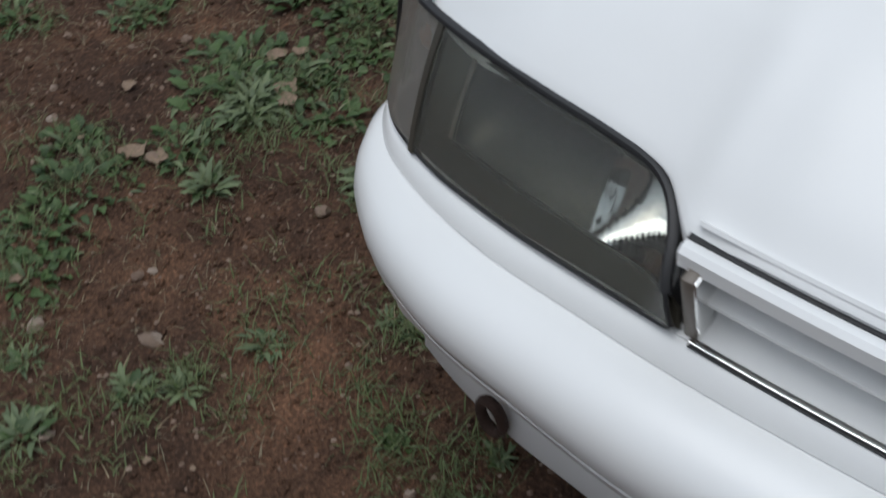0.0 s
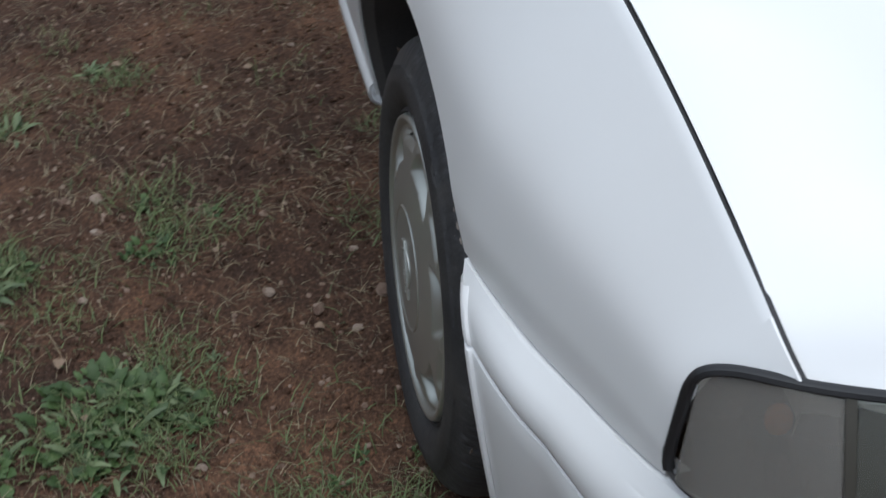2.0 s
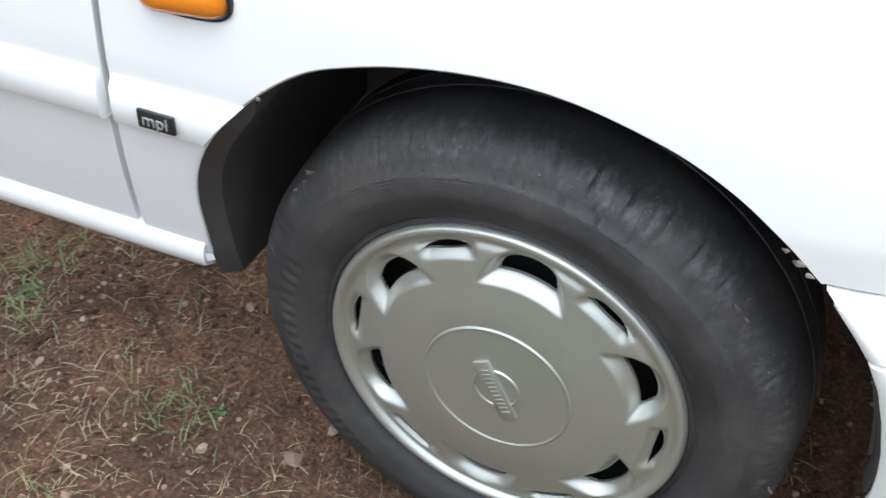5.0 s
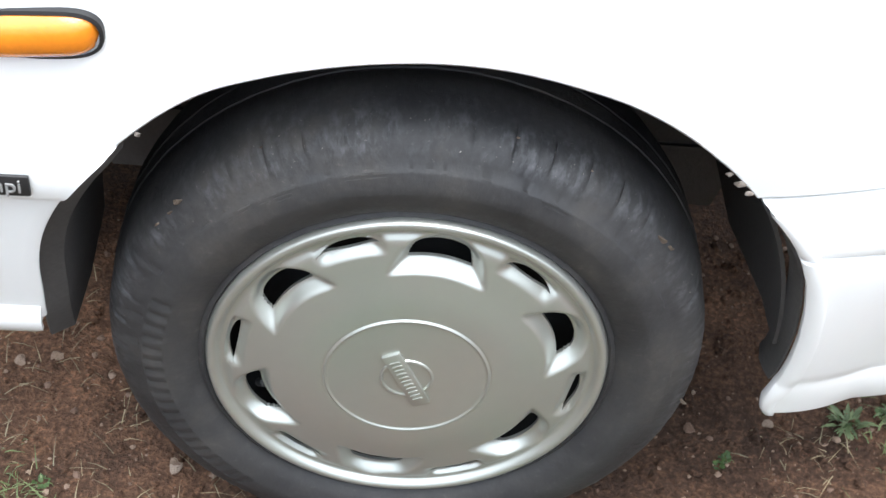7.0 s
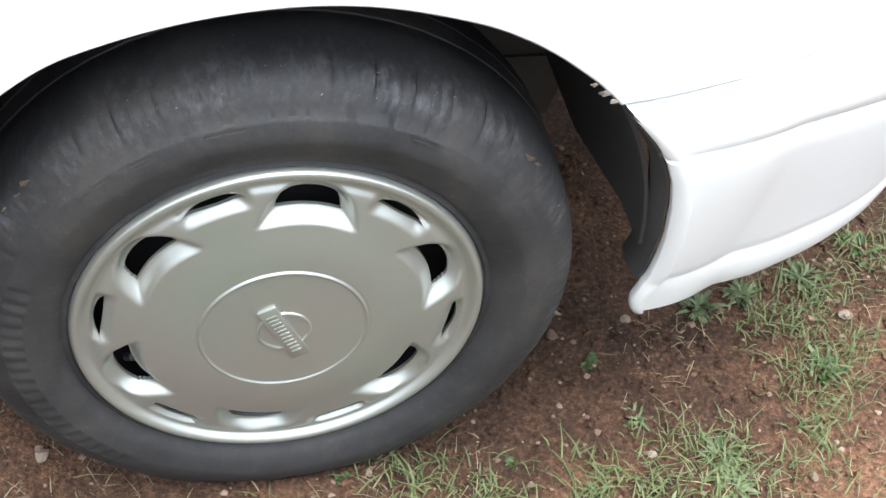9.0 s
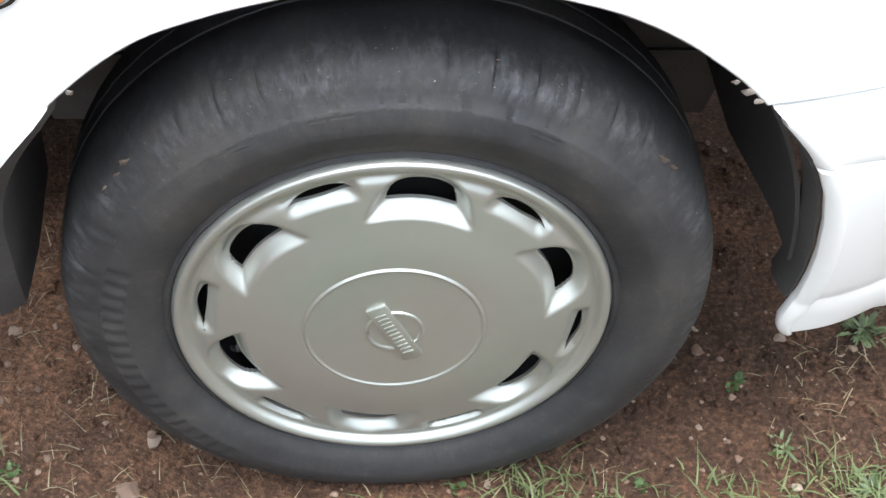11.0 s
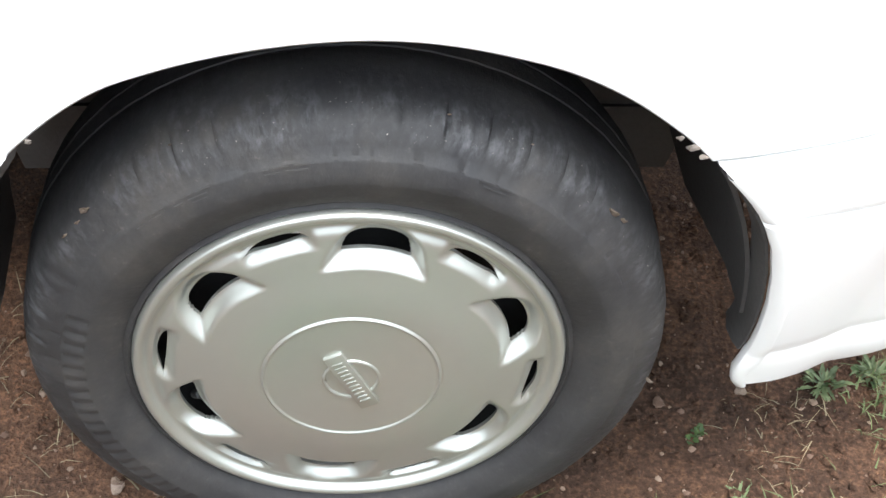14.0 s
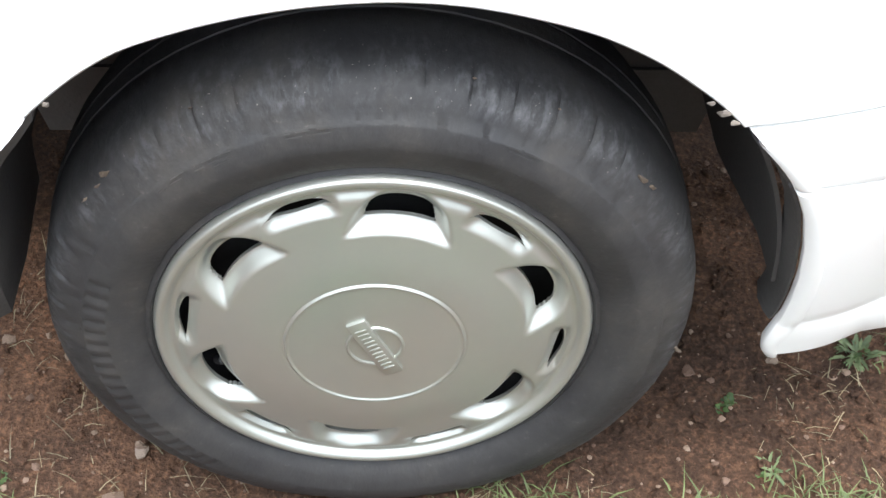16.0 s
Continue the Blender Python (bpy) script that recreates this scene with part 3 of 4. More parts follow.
rows = [[(grille_x(min(y, 1.6 - y)) + o, y, z) for o, z in ((-0.02, 0.665), (-0.045, 0.645), (-0.052, 0.61), (-0.045, 0.585), (-0.02, 0.570), (0.002, 0.566))] for y in np.linspace(0.535, 1.065, 24)]
grille = part("grille", thicken(sheet(rows), 0.004), PAINT, car, "white radiator grille with louvres")
bar("top_bar", 0.53, 0, 0.6425, 0.026, 0.021, 0.012, PAINT)
# black bar in place of the shadow under the bonnet's front edge
bar("top_gap_shade", 0.53, 0, 0.6535, 0.020, 0.004, 0.0235, BLACK)
bar("louvre", 0.556, 0, 0.606, 0.040, 0.008, 0.03, PAINT, -0.25)
bar("bottom_trim", 0.55, 0, 0.5675, 0.006, 0.003, -0.002, CHROME)
bar("bottom_trim", 0.55, 0, 0.5645, 0.006, 0.002, -0.004, BLACK)
part("side_trim", box((0.786, 0.5475, 0.604), (0.034, 0.013, 0.075), 0.003, Matrix.Rotation(0.2, 4, "Y")), TAUPE, grille)
part("side_trim", box((0.787, 0.5545, 0.604), (0.030, 0.003, 0.072), 0.001, Matrix.Rotation(0.2, 4, "Y")), CHROME, grille)

# ---- car: door, sill, mouldings ----
END_X = -1.45
rows = []
for x in list(np.linspace(END_X, DOOR_X - 0.03, 30)) + [DOOR_X - 0.012, DOOR_X - 0.008]:
    col = [(x - 0.10 * max(0, 0.545 - z) * 0.9 * (1 if x > -0.6 else 0), side_y(max(x, -1.2), z), z) for z in np.linspace(0.325, 0.9, 30)]
    rows.append(col)
rows.append([(p[0] + 0.001, p[1] + 0.02, p[2]) for p in rows[-1]])
door = part("door", sheet(rows), PAINT, car, "white front door panel")
rows = [[(door_gap(z) + dx, side_y(-0.39, z) + 0.012, z) for z in np.linspace(0.28, 0.9, 30)] for dx in (-0.014, 0.012)]
part("door_gap", sheet(rows), BLACK, car)


def moulding(x0, x1, parent):
    rows = []
    n_ = 24
    prof = [(0.006, 0.487), (-0.007, 0.488), (-0.010, 0.493), (-0.011, 0.512), (-0.009, 0.531), (-0.003, 0.541), (0.003, 0.543)]
    for k in range(n_ + 1):
        col = []
        for o, z in prof:
            stop = x1
            if x1 > -0.3:
                stop = leg_x(z) - 0.001 if z < 0.523 else -0.267 + (z - 0.523) * 0.93
            x = x0 + (stop - x0) * k / n_
            col.append((x, side_y(x, 0.53) + o, z))
        rows.append(col)
    rows.append([(p[0] + 0.001, p[1] + 0.004, p[2]) for p in rows[-1]])
    rows.append([(p[0] - 0.002, side_y(p[0], 0.53) + 0.016, p[2]) for p in rows[-1]])
    bm = sheet([r + [(p[0], p[1] + 0.012, p[2]) for p in (r[-1], r[0])] for r in rows], closed=True)
    bm.verts.ensure_lookup_table()
    m_ = len(rows[0]) + 2
    bm.faces.new(bm.verts[:m_])
    bm.faces.new(bm.verts[-m_:])
    return part("moulding", bm, PAINT, parent, "white side moulding strip")


mould = moulding(DOOR_X + 0.003, -0.268, fender)
moulding(END_X, DOOR_X - 0.012, door)
rows = []
for x in list(np.linspace(END_X, -0.346, 44)) + [-0.339]:
    rows.append([(x - (0.010 if z < 0.29 and x > -0.368 else 0), side_y(max(x, -1.2), 0.32) + o, z + 0.008 * (-0.35 - x)) for o, z in ((0.016, 0.335), (0.004, 0.323), (-0.004, 0.314), (-0.006, 0.302), (-0.003, 0.290), (0.006, 0.278), (0.022, 0.268), (0.06, 0.266))])
part("sill", thicken(sheet(rows), 0.004), PAINT, car, "white rocker sill below the door")

# badge on the moulding
badge = part("badge", box((-0.337, -0.0515, 0.509), (0.041, 0.004, 0.021), 0.0018, Matrix.Rotation(radians(1.5), 4, "Z")), BLACK, fender, "small black badge with grey letters")
text = bpy.data.curves.new("lettering", "FONT")
text.body, text.size, text.extrude, text.align_x, text.align_y = "mpi", 0.0195, 0.0008, "CENTER", "CENTER"
probe = new("probe", text)
dg = bpy.context.evaluated_depsgraph_get()
letters = bpy.data.meshes.new_from_object(probe.evaluated_get(dg))
bpy.data.objects.remove(probe)
letters.materials.clear()
letters.materials.append(LETTER)
lettering = new("lettering", letters)
lettering.matrix_world = pose(-0.337, -0.0542, 0.5095, 90, 0, 1.5)
lettering.parent = badge

# side repeater
rows = []
for k in range(25):
    t = -1 + 2 * k / 24
    x = -0.302 + 0.047 * t
    w = 0.0185 * (1 - abs(t) ** 5) ** 0.4 if abs(t) < 1 else 0.0005
    rows.append([(x, side_y(x, 0.645) - 0.001 - 0.013 * max(0, (1 - q * q)) ** 0.5 * (1 - t ** 6), 0.643 + q * w + 0.004 * t) for q in np.linspace(-1, 1, 11)])
repeater = part("side_repeater", sheet(rows), AMBER, fender, "amber side repeater lamp")
rows2 = []
for k in range(48):
    a = 2 * math.pi * k / 48
    cx_, cz_ = abs(math.cos(a)) ** 0.5 * math.copysign(1, math.cos(a)), abs(math.sin(a)) ** 0.8 * math.copysign(1, math.sin(a))
    rows2.append([(-0.302 + (0.048 + e) * cx_, side_y(-0.302, 0.645) + o, 0.643 + (0.0185 + e) * cz_ + 0.004 * cx_) for e, o in ((0.0, -0.003), (0.003, -0.002), (0.0035, 0.004))])
rows2.append(rows2[0])
part("gasket", sheet(rows2), BLACK, repeater)

# flaking paint on the arch
for x, z, r in ((0.258, 0.532, 0.0045), (0.246, 0.543, 0.003), (0.268, 0.521, 0.0035), (-0.232, 0.557, 0.003)):
    bm = bmesh.new()
    bmesh.ops.create_icosphere(bm, subdivisions=2, radius=r)
    for v in bm.verts:
        v.co *= 0.7 + 0.6 * noise.noise(v.co * 400 + Vector((x * 50, 0, 0)))
    bmesh.ops.scale(bm, vec=(1.4, 0.35, 1), verts=bm.verts)
    bmesh.ops.translate(bm, vec=(x, side_y(x, z) - 0.0005, z), verts=bm.verts)
    part("paint_flake", bm, CHIP, fender, "flaked paint on the arch edge")

# wheel housing
rows = []
for k in range(49):
    a = radians(2 + 176 * k / 48)
    rows.append([(0.004 + 0.352 * math.cos(a) * (1 - 0.05 * (y > 0.1)), y, 0.285 + 0.362 * math.sin(a)) for y in (0.028, 0.09, 0.2, 0.334)])
liner = part("wheel_arch_liner", thicken(sheet(rows), 0.004), LINER, car, "dusty black plastic wheel arch liner")
rows = [[(0.006 + r * math.cos(a), 0.335, max(0.285 + r * math.sin(a), 0.2)) for r in (0.02, 0.2, 0.36)] for a in np.linspace(0, 2 * math.pi, 49)]
part("inner_panel", sheet(rows), LINER, car)
rows = []
for z in np.linspace(0.258, 0.545, 16):
    a = leg_x(max(z, 0.26))
    rows.append([(a - 0.004, side_y(a, z) + 0.008, z), (a + 0.014, side_y(a, z) + 0.022, z), (a + 0.016, 0.10, z), (a + 0.012, 0.2, z)])
part("splash_flap", thicken(sheet(rows), 0.004), LINER, car, "black rubber splash flap behind the wheel")
rows = []
for q in PROFILE[8:-5]:
    p = bumper_point(0.0, *q)
    rows.append([p + Vector((dx, dy, 0)) for dx, dy in ((-0.0045, 0.010), (-0.008, 0.020), (-0.010, 0.035), (-0.006, 0.055))])
part("splash_flap", thicken(sheet(rows), 0.003), LINER, car, "dusty black plastic edge behind the bumper")
# floor of the car, closing it from below, and its tail
rows = [[(x, y, 0.29) for y in (0.33, 0.8, 1.3)] for x in (END_X, -0.3, 0.3, 0.66)]
part("underbody", thicken(sheet(rows), 0.02), LINER, car)

# ---- car: wheel ----
wheel = part("wheel", lathe([(0.0, 0.052), (0.06, 0.05), (0.07, 0.042), (0.13, 0.055), (0.165, 0.06), (0.175, 0.03), (0.183, 0.012), (0.188, 0.008), (0.186, 0.16)], (0, 0, WHEEL_Z), 96), STEEL, car, "front wheel with silver cover and worn tyre")
TYRE = [(0.186, 0.03), (0.189, 0.006), (0.195, -0.001), (0.199, 0.0015), (0.205, -0.004), (0.215, -0.0085), (0.228, -0.012), (0.2305, -0.0122), (0.2315, -0.0123), (0.240, -0.0115), (0.2485, -0.0085), (0.2495, -0.0081), (0.252, -0.007), (0.2535, -0.0045), (0.263, -0.0005), (0.2725, 0.0055), (0.2795, 0.013), (0.2840, 0.022), (0.2870, 0.034), (0.2885, 0.0545), (0.289, 0.0610), (0.290, 0.080), (0.2892, 0.0815), (0.2892, 0.086), (0.2902, 0.087), (0.2902, 0.107), (0.2885, 0.108), (0.2885, 0.113), (0.2895, 0.114), (0.288, 0.140), (0.280, 0.168), (0.262, 0.185), (0.235, 0.196), (0.20, 0.188), (0.186, 0.165)]


def tyre_mesh():
    """The lathe with worn sipes across the shoulder and fine ribs on the wall."""
    bm = lathe(TYRE, (0, 0, WHEEL_Z), 576)
    for v in bm.verts:
        x, z = v.co.x, v.co.z - WHEEL_Z
        r, a = math.hypot(x, z), math.atan2(z, x)
        cut = 0.0
        step = round(a / (2 * math.pi) * 576) % 576
        wear = min(1.0, max(0.15, 0.55 + 1.3 * noise.noise((3 * math.cos(a), 3 * math.sin(a), 0.4))))
        if 0.270 < r and v.co.y < 0.030 and step % 12 == 0:
            cut = 0.0034 * wear
        elif 0.276 < r and v.co.y < 0.03 and step % 12 in (4, 8):
            cut = 0.0016 * wear
        elif 0.2535 < r < 0.2725 and step % 12 in (5, 6, 7):
            cut = 0.0016 * wear
        if 0.231 < r < 0.249 and 160 < math.degrees(a) % 360 < 232 and step % 6 < 3:
            v.co.y += 0.0011
        cut += 0.0006 * noise.noise((x * 60, v.co.y * 60, z * 60))
        r2 = r - cut
        v.co.x, v.co.z = x * r2 / r, WHEEL_Z + z * r2 / r
        if v.co.z < 0.003:
            v.co.y -= 0.004 * min(1, (0.003 - v.co.z) / 0.02) * (1 if v.co.y < 0.05 else 0)
            v.co.z = 0.003
    return bm


tyre = part("tyre", tyre_mesh(), RUBBER, wheel, "worn dusty black rubber tyre")

# worn raised marks on the tyre's wall
wall_y = curve([(r, y) for r, y in TYRE[5:15]])
for lo, hi, r in ((97, 100.5, 0.2500), (101.5, 104, 0.2500), (105, 106, 0.2500), (98, 102, 0.2468), (103, 106, 0.2468), (116, 119, 0.2500), (120, 122, 0.2500), (117, 121, 0.2468), (117.5, 120.5, 0.2436), (122, 124, 0.2468), (126, 129, 0.2500), (127, 130, 0.2468), (131, 133, 0.2468), (60, 63, 0.2500), (64, 67, 0.2500), (61, 66, 0.2468)):
    rows = []
    for q in np.linspace(radians(lo), radians(hi), 7):
        rows.append([((r + e) * math.cos(q), wall_y(r + e) + o, WHEEL_Z + (r + e) * math.sin(q)) for e, o in ((-0.0009, 0.001), (-0.0007, -0.0009), (0.0007, -0.0009), (0.0009, 0.001))])
    part("raised_mark", sheet(rows), RUBBER, tyre)

# wheel cover: a dished disc with six scoops and six slots
BIG0 = radians(142.0)


def sector(a, start):
    """Nearest repeat of six: the angle from its middle."""
    k = round((a - start) / (math.pi / 3))
    return a - start - k * math.pi / 3


def pocket(r, d):
    """How far a place lies inside a scoop from its inner, outer and side edges."""
    rim = 0.1760 - 0.0150 * min(1.4, d / 0.040) ** 2.4
    half = 0.0475 - 0.33 * max(0, r - 0.134)
    return (r - 0.1325 + 0.0035 * (d / 0.045) ** 2) / 0.0125, (rim - r) / 0.0135, (half - d) / 0.0150


def big_open(r, a):
    """Negative inside a scoop's opening, with rounded corners."""
    w = 0.0016
    d = abs(sector(a, BIG0)) * r
    t = pocket(r, d)
    e = [(0.98 - t[0]) * 0.0125, (0.98 - t[1]) * 0.0135, (0.95 - t[2]) * 0.0150]
    m_ = max(e)
    return m_ + w * math.log(sum(math.exp((v - m_) / w) for v in e)) - 0.0006


def slot_open(r, a):
    d = sector(a, BIG0 + math.pi / 6) * 0.163
    q = abs(d) / 0.0285
    return max(r - (0.1704 - 0.0050 * q * q), (0.1622 + 0.0032 * q * q) - r)


face_y = curve([(0, -0.0145), (0.07, -0.0142), (0.10, -0.0128), (0.13, -0.0085), (0.155, -0.0050), (0.168, -0.0025), (0.1755, 0.0015), (0.1785, 0.0012), (0.182, -0.0035), (0.187, -0.0055), (0.1905, -0.0030), (0.1925, 0.003)])


def cover_y(r, a):
    y = face_y(r)
    d = abs(sector(a, BIG0)) * r
    e = pocket(r, d)
    low = min(e)
    t = min(1, max(0, low - 0.26 * math.log(sum(math.exp((low - v) / 0.26) for v in e)) + 0.06))
    y += (0.0125 + 0.10 * max(0, r - 0.143)) * (t * t * (3 - 2 * t))
    d2 = abs(sector(a, BIG0 + math.pi / 6)) * r
    k2 = smooth(0.1530, 0.1640, r) * (1 - smooth(0.020, 0.036, d2)) * (1 - smooth(0.1695, 0.1745, r))
    y += 0.0070 * k2
    y += -0.0015 * math.exp(-((r - 0.0777) / 0.0013) ** 2) + 0.0006 * math.exp(-((r - 0.0800) / 0.001) ** 2)
    return y


def cover_mesh():
    rs = list(np.linspace(0.004, 0.072, 10)) + list(np.linspace(0.0745, 0.083, 18)) + list(np.linspace(0.085, 0.122, 14)) + list(np.linspace(0.1235, 0.1760, 52)) + list(np.linspace(0.177, 0.1925, 16))
    na = 432
    bm = bmesh.new()
    grid, coords = [], []
    for r in rs:
        line, cl = [], []
        for k in range(na):
            a = 2 * math.pi * k / na
            rr, aa = r, a
            for f in (big_open, slot_open):
                v = f(rr, aa)
                if abs(v) < 0.0022:
                    e = 1e-5
                    gr = (f(rr + e, aa) - f(rr - e, aa)) / (2 * e)
                    ga = (f(rr, aa + e) - f(rr, aa - e)) / (2 * e) / rr
                    g2 = gr * gr + ga * ga
                    if abs(v) / math.sqrt(g2) < 0.00105:
                        rr, aa = rr - v * gr / g2, aa - v * ga / g2 / rr
            line.append(bm.verts.new((rr * math.cos(aa), cover_y(rr, aa), WHEEL_Z + rr * math.sin(aa))))
            cl.append((rr, aa))
        grid.append(line)
        coords.append(cl)
    for i in range(len(rs) - 1):
        for k in range(na):
            j = (k + 1) % na
            q = [coords[i][k], coords[i][j], coords[i + 1][j], coords[i + 1][k]]
            r = sum(c[0] for c in q) / 4
            a = math.atan2(sum(math.sin(c[1]) for c in q), sum(math.cos(c[1]) for c in q))
            if big_open(r, a) > 0 and slot_open(r, a) > 0:
                bm.faces.new((grid[i][k], grid[i][j], grid[i + 1][j], grid[i + 1][k]))
    bm.faces.new(grid[0])
    for v in [v for v in bm.verts if not v.link_faces]:
        bm.verts.remove(v)
    bmesh.ops.remove_doubles(bm, verts=bm.verts[:], dist=0.0003)
    # turned-in edges round the openings and the rim
    rims = bmesh.ops.extrude_edge_only(bm, edges=[e for e in bm.edges if e.is_boundary])
    for v in [g for g in rims["geom"] if isinstance(g, bmesh.types.BMVert)]:
        v.co.y += 0.004
    return bm


bm = cover_mesh()
cover = part("wheel_cover", bm, SILVER, wheel, "silver plastic wheel cover with six scoops")
# plain emblem: ring and slanting bar
pts = [(0.0240 * math.cos(t), -0.0146, WHEEL_Z + 0.0240 * math.sin(t)) for t in np.linspace(0, 2 * math.pi, 49)]
part("emblem_ring", tube(pts, 0.0019, 8), SILVER, wheel)
turn = Matrix.Rotation(radians(63), 4, "Y")
part("emblem_bar", box((0.0, -0.0152, WHEEL_Z - 0.001), (0.076, 0.0056, 0.0185), 0.0014, turn), SILVER, wheel)
for k in range(11):
    u = -0.0275 + 0.0055 * k
    part("emblem_stroke", box((u * math.cos(radians(63)), -0.0183, WHEEL_Z - 0.001 - u * math.sin(radians(63))), (0.0020, 0.0012, 0.0100), 0.0004, turn), SILVER, wheel)
part("tyre_valve", tube([(-0.128, 0.02, WHEEL_Z - 0.045), (-0.138, 0.012, WHEEL_Z - 0.052), (-0.143, 0.02, WHEEL_Z - 0.06)], 0.0045), BLACK, wheel)

MUD = plain("dried_mud", (0.19, 0.145, 0.11), 0.95, grain=150, vary=0.35, relief=0.002)
for k, (deg, r, size) in enumerate(((40, 0.2765, 0.0075), (37, 0.279, 0.004), (139, 0.279, 0.006), (142, 0.276, 0.004), (146, 0.277, 0.0035), (100, 0.273, 0.0028), (-8, 0.279, 0.004), (60, 0.281, 0.002), (75, 0.283, 0.0022), (120, 0.281, 0.0022))):
    bm = bmesh.new()
    bmesh.ops.create_icosphere(bm, subdivisions=2, radius=size)
    for v in bm.verts:
        v.co *= 0.75 + 0.7 * noise.noise(v.co * 300 + Vector((k * 3.1, 0, 0)))
    bmesh.ops.scale(bm, vec=(1, 0.35, 1.3), verts=bm.verts)
    a = radians(deg)
    y = 0.011 if r < 0.28 else 0.02
    bmesh.ops.rotate(bm, matrix=Matrix.Rotation(radians(40), 3, "X"), verts=bm.verts)
    bmesh.ops.rotate(bm, matrix=Matrix.Rotation(radians(90) - a, 3, "Y"), verts=bm.verts)
    bmesh.ops.translate(bm, vec=(r * math.cos(a), y, WHEEL_Z + r * math.sin(a)), verts=bm.verts)
    part("mud_spot", bm, MUD, wheel, "dried brown mud on the tyre")

# ---- weeds, grass and stones ----
def leaf_mesh(name, length, width, lobes, curl, mat):
    bm = bmesh.new()
    n_ = 8
    left, mid, right = [], [], []
    for k in range(n_ + 1):
        t = k / n_
        w = width * math.sin(math.pi * min(1, 0.06 + t * 0.94) ** 0.8) ** 0.8 * (1 + lobes * math.cos(t * 22)) if 0 < k < n_ else width * (0.12 if k == 0 else 0.02)
        z = length * (0.5 * t - curl * t * t)
        x = length * t * (1 - 0.12 * t)
        left.append(bm.verts.new((x, w, z + w * 0.35)))
        mid.append(bm.verts.new((x, 0, z)))
        right.append(bm.verts.new((x, -w, z + w * 0.35)))
    for k in range(n_):
        bm.faces.new((left[k], left[k + 1], mid[k + 1], mid[k]))
        bm.faces.new((mid[k], mid[k + 1], right[k + 1], right[k]))
    me = bpy.data.meshes.new(name)
    bm.to_mesh(me)
    bm.free()
    me.materials.append(mat)
    me.polygons.foreach_set("use_smooth", [True] * len(me.polygons))
    return me


LEAVES = [leaf_mesh("leaf", 0.034, 0.0075, 0.35, 0.42, LEAF), leaf_mesh("leaf", 0.046, 0.0046, 0.2, 0.40, LEAF_GREY), leaf_mesh("leaf", 0.019, 0.0082, 0.08, 0.35, LEAF), leaf_mesh("leaf", 0.034, 0.0034, 0.45, 0.42, LEAF_GREY)]
rng = random.Random(7)


def weed(x, y, size, kind, count, label):
    base = new("weed")
    base.location = (x, y, ground_height(x, y))
    tagged(base, label, "weed", "weeds on the soil")
    for k in range(int(count * (3.8 if kind == 0 else 3.0))):
        ob = new("leaf", LEAVES[kind if rng.random() < 0.75 else rng.randrange(4)])
        ob.parent = base
        s = size * (rng.uniform(0.35, 1.0) if kind == 0 else rng.uniform(0.5, 1.15))
        d = 0.055 * size * (count / 16) * rng.random() ** 0.8 if kind in (0, 2) else 0.024 * size * rng.random()
        a = rng.uniform(0, 360)
        ob.matrix_basis = pose(d * math.cos(radians(a)), d * math.sin(radians(a)), 0, rng.uniform(-20, 20), rng.uniform(-30, 15), a + rng.uniform(-60, 60)) @ Matrix.Diagonal((s, s, s, 1))
    return base


BROAD, ROSETTE, CLOVER, THISTLE = "low broad-leaved green weed on soil", "grey-green rosette weed on soil", "small round-leaved green weed on soil", "narrow lobed grey-green weed on soil"
NAMES = (BROAD, ROSETTE, CLOVER, THISTLE)
BROAD_SPOTS = [(0.2, -0.68, 1.5, 26), (0.55, -0.69, 1.3, 22), (0.66, -0.66, 1.2, 20), (0.19, -0.48, 1.1, 18), (0.14, -1.01, 1.2, 16), (-0.07, -0.64, 1.2, 18), (0.3, -1.18, 1.2, 16), (0.4, -0.62, 1.1, 16), (-0.04, -0.4, 1.3, 26), (-0.13, -0.82, 1.2, 20), (-0.24, -1.0, 1.2, 18), (0.06, -0.08, 0.6, 8), (-0.38, -0.54, 0.8, 9), (-0.72, 0.1, 0.7, 9), (0.8, 0.26, 0.9, 10), (0.75, -0.58, 1.1, 18), (-0.22, -0.95, 1.3, 22), (-0.1, -0.77, 1.3, 22), (-0.17, -0.67, 1.2, 18), (-0.09, -0.41, 1.2, 18), (0.15, -0.75, 1.2, 20), (-0.59, -1.16, 1.3, 22), (-0.2, -1.14, 1.3, 20), (-0.1, -0.37, 1.1, 16)]
ROSETTE_SPOTS = [(0.26, -0.6, 1.3, 18), (0.77, -0.22, 0.8, 10), (0.64, -0.19, 0.9, 12), (0.44, -0.51, 1.1, 16), (-0.34, -0.58, 1.0, 16), (0.23, -0.63, 1.0, 14), (-0.08, -0.34, 1.0, 12), (-0.77, -0.56, 0.9, 10), (-0.94, -0.43, 0.8, 8), (0.28, -0.31, 1.1, 18), (0.23, -0.63, 1.2, 18)]
